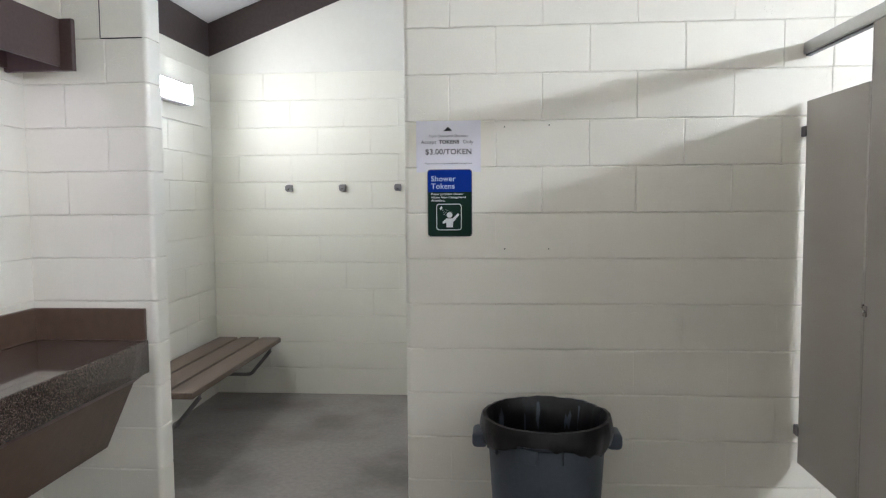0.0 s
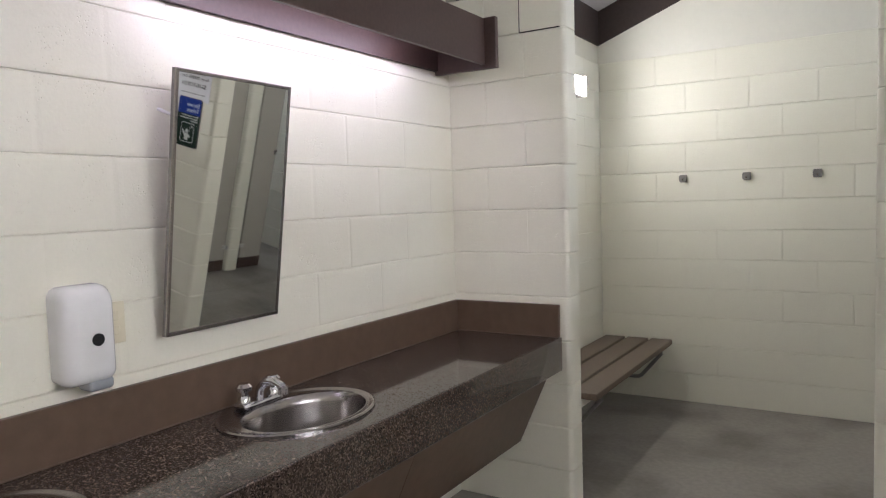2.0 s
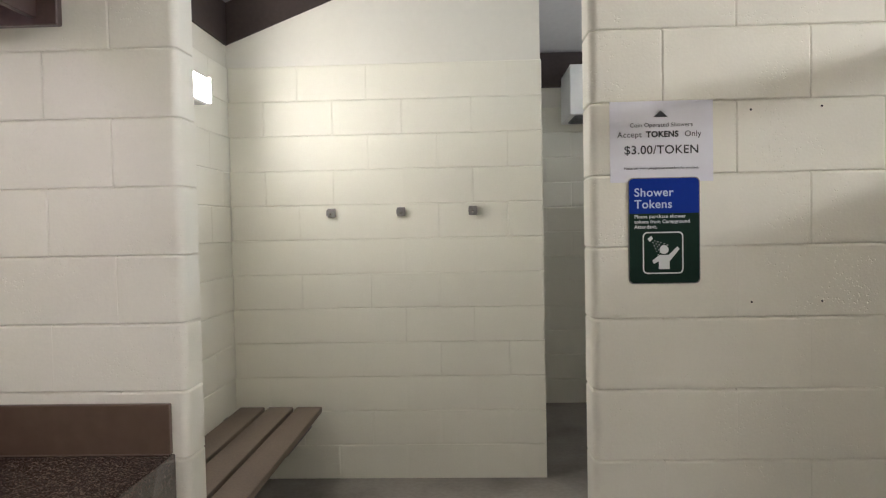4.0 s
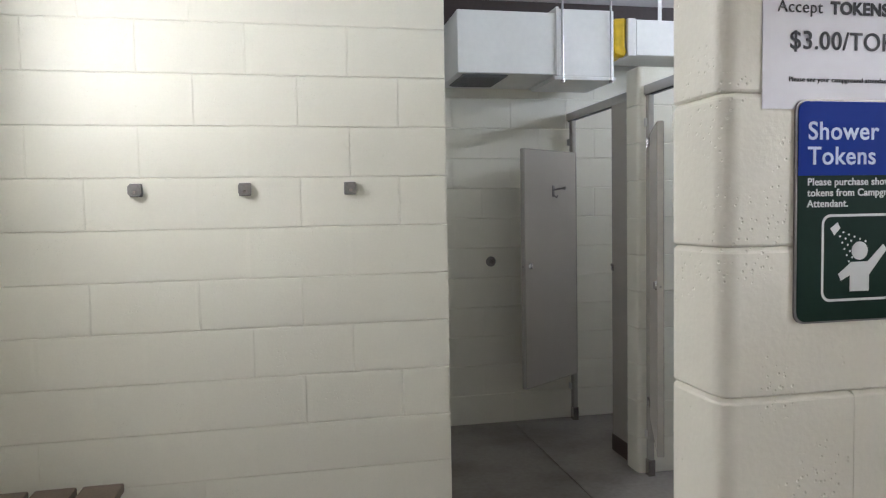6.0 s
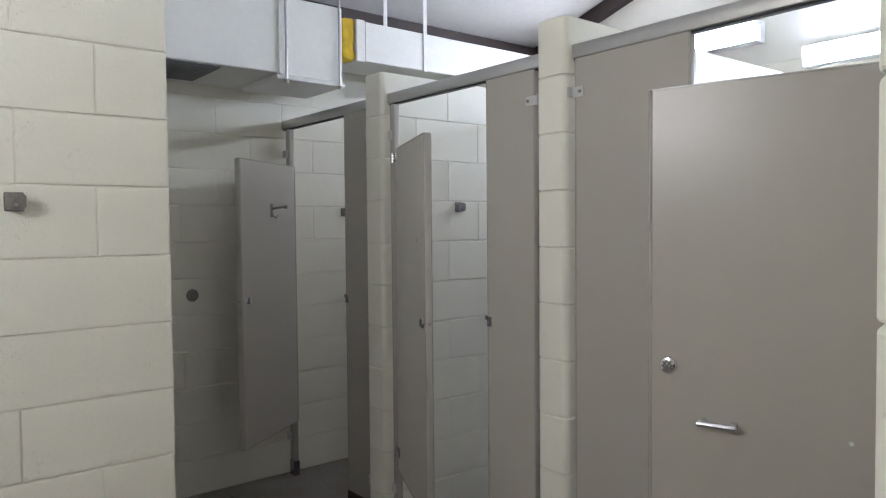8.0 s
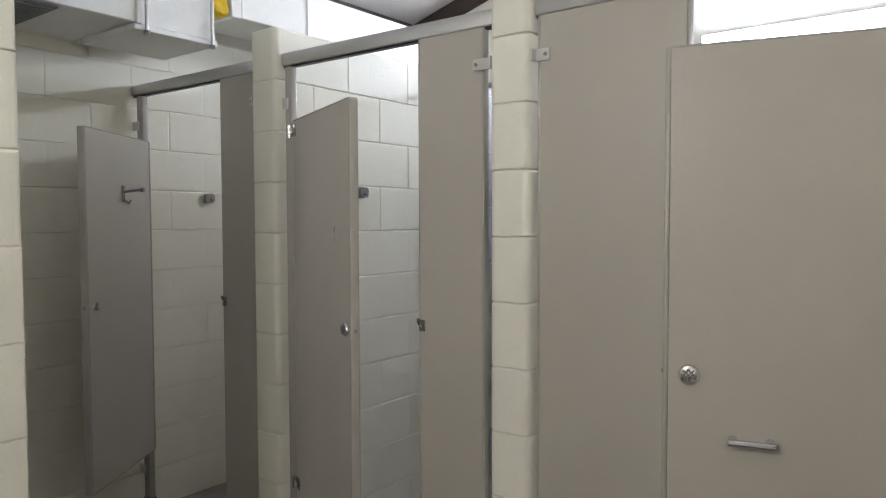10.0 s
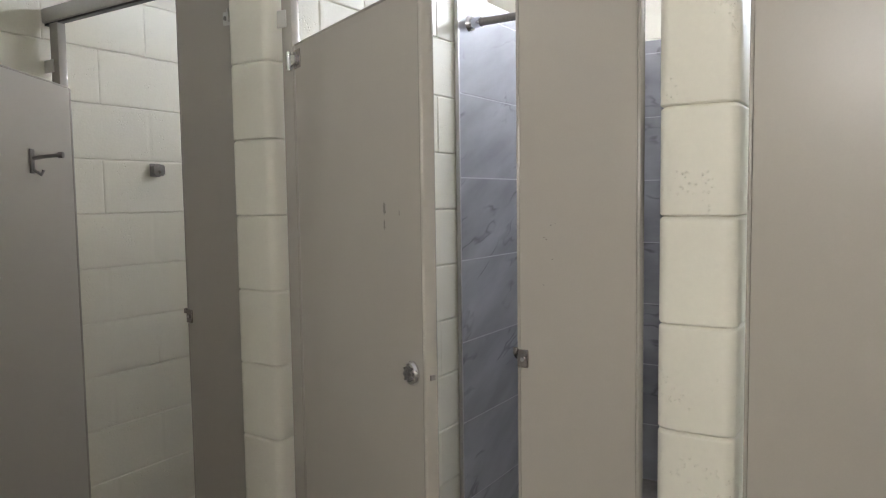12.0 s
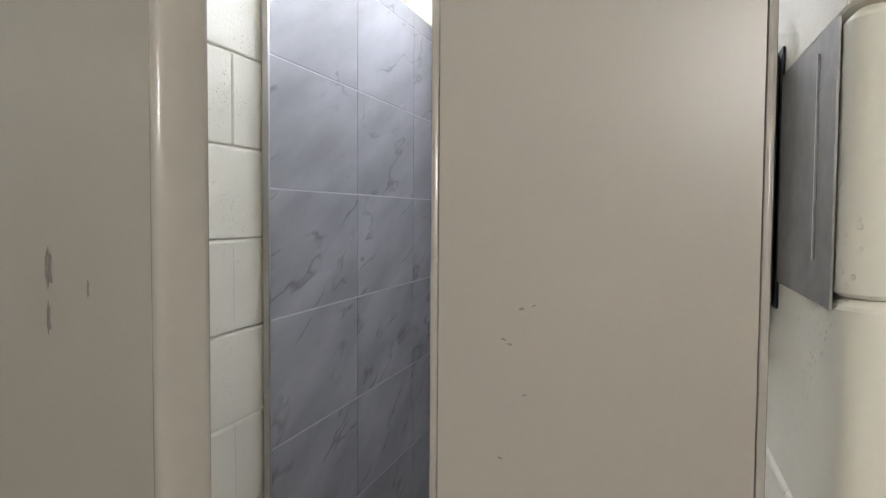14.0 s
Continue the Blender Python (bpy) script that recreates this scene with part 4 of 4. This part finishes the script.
def partition_panel(label, x, y0, y1, z0, z1, strike=None, shoe=0.10, bracket=None):
    p = thing("partition_panel", label, "partition", (x, (y0 + y1) / 2, 0), group="stall front panels")
    wpart("panel", box(x, x + 0.027, y0 + 0.008, y1 - 0.008, z0, z1), PANEL, p, "grey painted panel")
    for a, b in ((y0, y0 + 0.0075), (y1 - 0.0075, y1)):
        wpart("edge_strip", box(x - 0.001, x + 0.028, a, b, z0, z1, 0.003, 2), EDGE, p, "", True)
    if shoe:
        wpart("shoe", box(x - 0.006, x + 0.033, y0, y1, 0.0, shoe, 0.002, 1), VALANCE, p, "dark brown floor shoe")
    if strike:
        y, z = strike
        s_ = 1 if abs(y - y1) < abs(y - y0) else -1
        wpart("strike", box(x - 0.006, x - 0.0005, min(y, y - s_ * 0.026), max(y, y - s_ * 0.026), z - 0.021, z + 0.019, 0.002, 1), STEEL, p, "steel latch keeper", True)
        wpart("keeper", box(x - 0.006, x + 0.004, y + 0.0005 if s_ > 0 else y - 0.0105, y + 0.0105 if s_ > 0 else y - 0.0005, z + 0.006, z + 0.022, 0.002, 1), STEEL, p, "bent steel lip", True)
        wpart("bumper", cyl((x + 0.006, y + s_ * 0.002, z + 0.006), (x + 0.016, y + s_ * 0.002, z + 0.006), 0.0125, n=16), BLACK, p, "round black rubber bumper", True)
        wpart("screw", cyl((x - 0.0062, y - s_ * 0.014, z - 0.002), (x - 0.010, y - s_ * 0.014, z - 0.002), 0.005, n=10), CHROME, p)
    if bracket:
        ya, yb = bracket
        for z in (1.965, 0.22):
            wpart("bracket", box(x - 0.0075, x - 0.0005, min(ya, yb) - (0.012 if ya < yb else 0), max(ya, yb) + (0.012 if ya > yb else 0), z - 0.018, z + 0.018, 0.002, 2), BRACKET, p, "pale metal angle bracket", True)
            e_ = yb + (0.0 if ya > yb else -0.006)
            wpart("wall_flange", box(x - 0.030, x - 0.008, e_, e_ + 0.006, z - 0.018, z + 0.018, 0.001, 1), BRACKET, p)
            wpart("screw", cyl((x - 0.0075, ya, z), (x - 0.011, ya, z), 0.006, n=10), DULL, p)
    return p


def post(x, y0, y1, wall_y):
    p = thing("hinge_post", "slim satin aluminium hinge post beside the block wall", "post", (x, (y0 + y1) / 2, 0), group="hinge posts")
    wpart("profile", box(x, x + 0.03, y0, y1, 0.09, 2.08, 0.004, 2), EDGE, p, "", True)
    wpart("shoe", box(x - 0.004, x + 0.034, y0 - 0.003, y1 + 0.003, 0.0, 0.09, 0.002, 1), STEEL, p, "dull steel foot sleeve")
    for z in (1.935, 0.23):
        wpart("bracket", box(x - 0.004, x + 0.0005, y1 - 0.02, wall_y - 0.001, z - 0.022, z + 0.022, 0.001, 1), BRACKET, p)


PXF = FRONT + 0.038
RAIL0, RAIL1 = 2.083, 2.133


def head_rail(x, y0, y1):
    r_ = thing("head_rail", "satin aluminium head rail over the stall fronts", "rail", (x, (y0 + y1) / 2, RAIL0), group="head rails")
    wpart("rail", box(x - 0.008, x + 0.036, y0, y1, RAIL0, RAIL1, 0.006, 2), ALU, r_, "", True)
    # Thin black strip along the rail's underside.
    wpart("gasket", box(x + 0.003, x + 0.024, y0 + 0.002, y1 - 0.002, RAIL0 - 0.007, RAIL0 + 0.004), BLACK, r_, "black strip under the rail")


head_rail(PXF, PIL_B + DIV + 0.002, FAR - 0.006)
head_rail(PXF, PIL_A + DIV_A + 0.002, PIL_B - 0.002)
head_rail(PXF, TOKEN_Y + THICK + 0.002, PIL_A - 0.002)
partition_panel("tall grey painted panel beside an open shower stall", PXF, PIL_B + DIV + 0.012, 6.836, 0.10, RAIL0, (6.836, 1.12), bracket=(6.615, PIL_B + DIV + 0.001))
partition_panel("tall grey painted panel with a steel latch keeper", PXF, 5.461, 5.730, 0.10, RAIL0, (5.728, 1.113), bracket=(5.488, PIL_A + DIV_A + 0.001))
partition_panel("wide grey painted panel beside the larger stall door", PXF, 4.814, PIL_A - 0.010, 0.10, RAIL0, (4.814, 1.113), bracket=(PIL_A - 0.04, PIL_A - 0.001))
post(PXF, 7.46, 7.51, FAR)
post(PXF, 6.375, 6.412, PIL_B)
post(PXF, 3.85, 3.886, 3.888)
door("grey painted shower stall door standing wide open", (1.105, 7.455), 54.5, 0.603, 0.34, 1.855, hook=True)
door("grey painted shower stall door standing part open", (PXF, 6.372), 24.6, 0.638, 0.33, 1.862, marks=True)
door("wide grey painted stall door ajar with a chrome pull handle", (1.083, 3.902), 14.8, 0.915, 0.33, 1.872, pull=True, side=1)

# panel marks
mk = thing("paint_chips", "small pale and dark chips on the grey panel", "chips", (PXF, 5.60, 1.36))
for y, z, r_ in ((5.650, 1.402, 0.0016), (5.640, 1.405, 0.0012), (5.660, 1.372, 0.0016), (5.665, 1.376, 0.0016), (5.647, 1.33, 0.0015), (5.667, 1.275, 0.0015)):
    bm = bmesh.new()
    bm.faces.new([bm.verts.new((PXF - 0.0006, y + 1.6 * r_ * math.cos(k * 1.0472), z + 0.8 * r_ * math.sin(k * 1.0472 + y * 50))) for k in range(6)])
    wpart("chip", bm, SCUFF, mk)

# ---- toilet partition by the token wall ----
TPX = 1.5
partition_panel("tall grey toilet partition panel", TPX, 2.80, 3.135, 0.10, RAIL0, (3.135, 1.08))
r_ = head_rail(TPX, 2.05, TOKEN_Y - 0.004)
d = thing("toilet_door", "grey painted toilet stall door on the block wall", "door", (TPX, 3.40, 0), group="toilet stall doors")
wpart("leaf", box(TPX, TPX + 0.025, 3.15, 3.655, 0.33, 1.885, 0.004, 2), PANEL, d, "", True)
for z in (0.47, 1.76):
    wpart("hinge", box(TPX - 0.006, TPX + 0.02, 3.645, TOKEN_Y - 0.001, z - 0.022, z + 0.022, 0.003, 1), DULL, d, "dull steel hinge", True)
d = thing("toilet_door", "grey painted toilet stall door, closed", "door", (TPX, 2.45, 0), group="toilet stall doors")
wpart("leaf", box(TPX, TPX + 0.025, 2.11, 2.79, 0.33, 1.885, 0.004, 2), PANEL, d, "", True)


def strip_light(label, y0, y1, z, material, shade=0.082):
    l_ = thing("strip_light", label, "light", (EAST, (y0 + y1) / 2, z), group="wall strip lights")
    bm = box(EAST - 0.04, EAST - 0.006, y0 - 0.02, y1 + 0.02, z - 0.06, z + 0.07, 0.004, 1)
    box(EAST - shade, EAST - 0.041, y0 - 0.02, y1 + 0.02, z + 0.053, z + 0.062, 0.003, 1, bm)
    box(EAST - 0.108, EAST - 0.041, y0 - 0.02, y1 + 0.02, z - 0.062, z - 0.053, 0.003, 1, bm)
    wpart("housing", bm, WHITE, l_, "white metal channel")
    wpart("lens", box(EAST - 0.125, EAST - 0.06, y0, y1, z - 0.05, z + 0.05, 0.02, 3), material, l_, "glowing white lens", True)
    for y in (y0 - 0.014, y1):
        wpart("end_cap", box(EAST - 0.122, EAST - 0.041, y + 0.001, y + 0.013, z - 0.052, z + 0.052, 0.003, 1), WHITE, l_)


strip_light("lit white strip light high on the stall wall", 4.25, 5.43, 2.42, L_STALL)
strip_light("lit white strip light high on the stall wall", 5.72, 6.66, 2.62, L_SHOWER, 0.11)
strip_light("lit white strip light high on the toilet wall", -0.4, 2.6, 2.46, L_TOILET)

# ---- shower stall fittings ----
rod = thing("curtain_rod", "dull metal shower curtain rod between the stall walls", "rod", (2.08, 5.9, 2.115))
wpart("bar", cyl((2.08, PIL_A + DIV_A + 0.012, 2.115), (2.08, PIL_B - 0.014, 2.115), 0.0145, n=16), DULL, rod, "", True)
for y, s_ in ((PIL_B - 0.016, -1), (PIL_A + DIV_A + 0.016, 1)):
    wpart("flange", cyl((2.08, y, 2.115), (2.08, y + s_ * 0.012, 2.115), 0.032, 0.026, n=20), CHROME, rod, "chrome wall flange", True)
    wpart("collar", cyl((2.08, y + s_ * 0.012, 2.115), (2.08, y + s_ * 0.05, 2.115), 0.019, n=14), CHROME, rod, "", True)

BX = PIL_A + DIV_A
plate = thing("backing_plate", "scratched grey metal backing plate on the stall wall", "plate", (1.22, BX, 1.5))
wpart("plate", box(1.098, 1.33, BX + 0.001, BX + 0.003, 1.412, 1.625), ZINC, plate, "scratched grey metal sheet")
# Narrow white upright line over the plate.
wpart("seam", box(1.155, 1.158, BX + 0.003, BX + 0.0045, 1.445, 1.61), SIGN_WHITE, plate, "thin white vertical line")
boxt = thing("token_box", "black metal shower token box with a steel hasp", "token box", (1.44, BX, 1.52))
wpart("body", box(1.335, 1.56, BX + 0.004, BX + 0.040, 1.387, 1.652, 0.006, 2), BLACK_METAL, boxt, "textured black metal body", True)
wpart("back_flange", box(1.331, 1.564, BX + 0.0005, BX + 0.0035, 1.383, 1.656, 0.001, 1), BLACK_METAL, boxt, "thin black back flange")
wpart("lid", box(1.328, 1.567, BX + 0.041, BX + 0.052, 1.384, 1.655, 0.004, 2), BLACK_METAL, boxt, "black lid", True)
wpart("hasp", tube([(1.334, BX + 0.040, 1.566), (1.326, BX + 0.036, 1.566), (1.324, BX + 0.026, 1.556), (1.324, BX + 0.026, 1.518), (1.326, BX + 0.036, 1.508), (1.334, BX + 0.040, 1.508)], 0.0035, 8), STEEL, boxt, "steel hasp", True)
wpart("staple", tube([(1.345, BX + 0.022, 1.653), (1.345, BX + 0.022, 1.688), (1.345, BX + 0.027, 1.695), (1.345, BX + 0.032, 1.688), (1.345, BX + 0.032, 1.653)], 0.0032, 8), STEEL, boxt, "steel staple", True)
wpart("tab", box(1.343, 1.347, BX + 0.016, BX + 0.038, 1.653, 1.675, 0.001, 1), STEEL, boxt, "steel tab")

valve = thing("push_button", "round dark metal push button on the block wall", "button", (0.537, FAR, 1.124))
part("escutcheon", cyl((0, -0.005, 0), (0, -0.014, 0), 0.036, 0.03, n=24), DULL, valve, "", True)
part("button", cyl((0, -0.014, 0), (0, -0.04, 0), 0.018, 0.016, n=18), CHROME, valve, "", True)

# ---- ducts ----
duct = thing("air_duct", "white painted square air duct hung below the ceiling", "duct", (0.68, 7.25, 2.3))
wpart("body", box(0.20, 0.815, 7.0, FAR - 0.01, 2.295, 2.665, 0.004, 1), DUCT, duct, "white painted sheet metal")
wpart("end_section", box(0.83, 1.192, 6.995, 7.42, 2.285, 2.69, 0.004, 1), DUCT, duct)
wpart("seam", box(0.812, 0.834, 6.985, FAR - 0.02, 2.288, 2.70, 0.003, 1), DUCT, duct)
wpart("bottom_tray", box(0.80, 1.20, 6.985, 7.43, 2.262, 2.284, 0.003, 1), DUCT, duct)
for x in (0.85, 1.165):
    wpart("hanger_rod", cyl((x, 6.978, 2.26), (x, 6.978, ceil(x, 6.978) - 0.002), 0.007, n=10), ALU, duct, "thin steel hanger rod", True)
    wpart("nut", cyl((x, 6.978, 2.245), (x, 6.978, 2.262), 0.013, n=6), STEEL, duct)
gr = wpart("grille", box(0.24, 0.52, 7.03, 7.42, 2.286, 2.293), GRILLE, duct, "grey return grille")
for k in range(12):
    local(part("grille_slat", box(0.25, 0.51, 7.045 + 0.031 * k, 7.058 + 0.031 * k, 2.280, 2.286), GRILLE, gr), gr)

wrap = thing("yellow_wrap", "crumpled yellow plastic stuffed between two duct ends", "plastic sheet", (1.25, 7.1, 2.5))
bm = box(1.20, 1.285, 7.01, 7.3, 2.42, 2.66, 0.02, 3)
bmesh.ops.subdivide_edges(bm, edges=bm.edges, cuts=3, use_grid_fill=True)
for v in bm.verts:
    v.co += noise.noise_vector(v.co * 22) * 0.016
wpart("sheet", bm, YELLOW, wrap, "", True)

duct2 = thing("air_duct", "long white painted air duct running to the outer wall", "duct", (2.3, 7.15, 2.42))
wpart("body", box(1.345, EAST - 0.008, 7.0, 7.32, 2.425, 2.645, 0.004, 1), DUCT, duct2, "white painted sheet metal")
wpart("end_flange", box(1.285, 1.341, 6.994, 7.326, 2.419, 2.651, 0.004, 1), DUCT, duct2)
wpart("hanger_strap", box(1.75, 1.775, 6.992, 6.997, 2.42, ceil(1.75, 6.99) - 0.002), DUCT, duct2, "white metal strap")
wpart("hanger_strap", box(1.58, 1.605, 7.16, 7.165, 2.646, ceil(1.58, 7.16) - 0.002), DUCT, duct2, "short white metal strap")
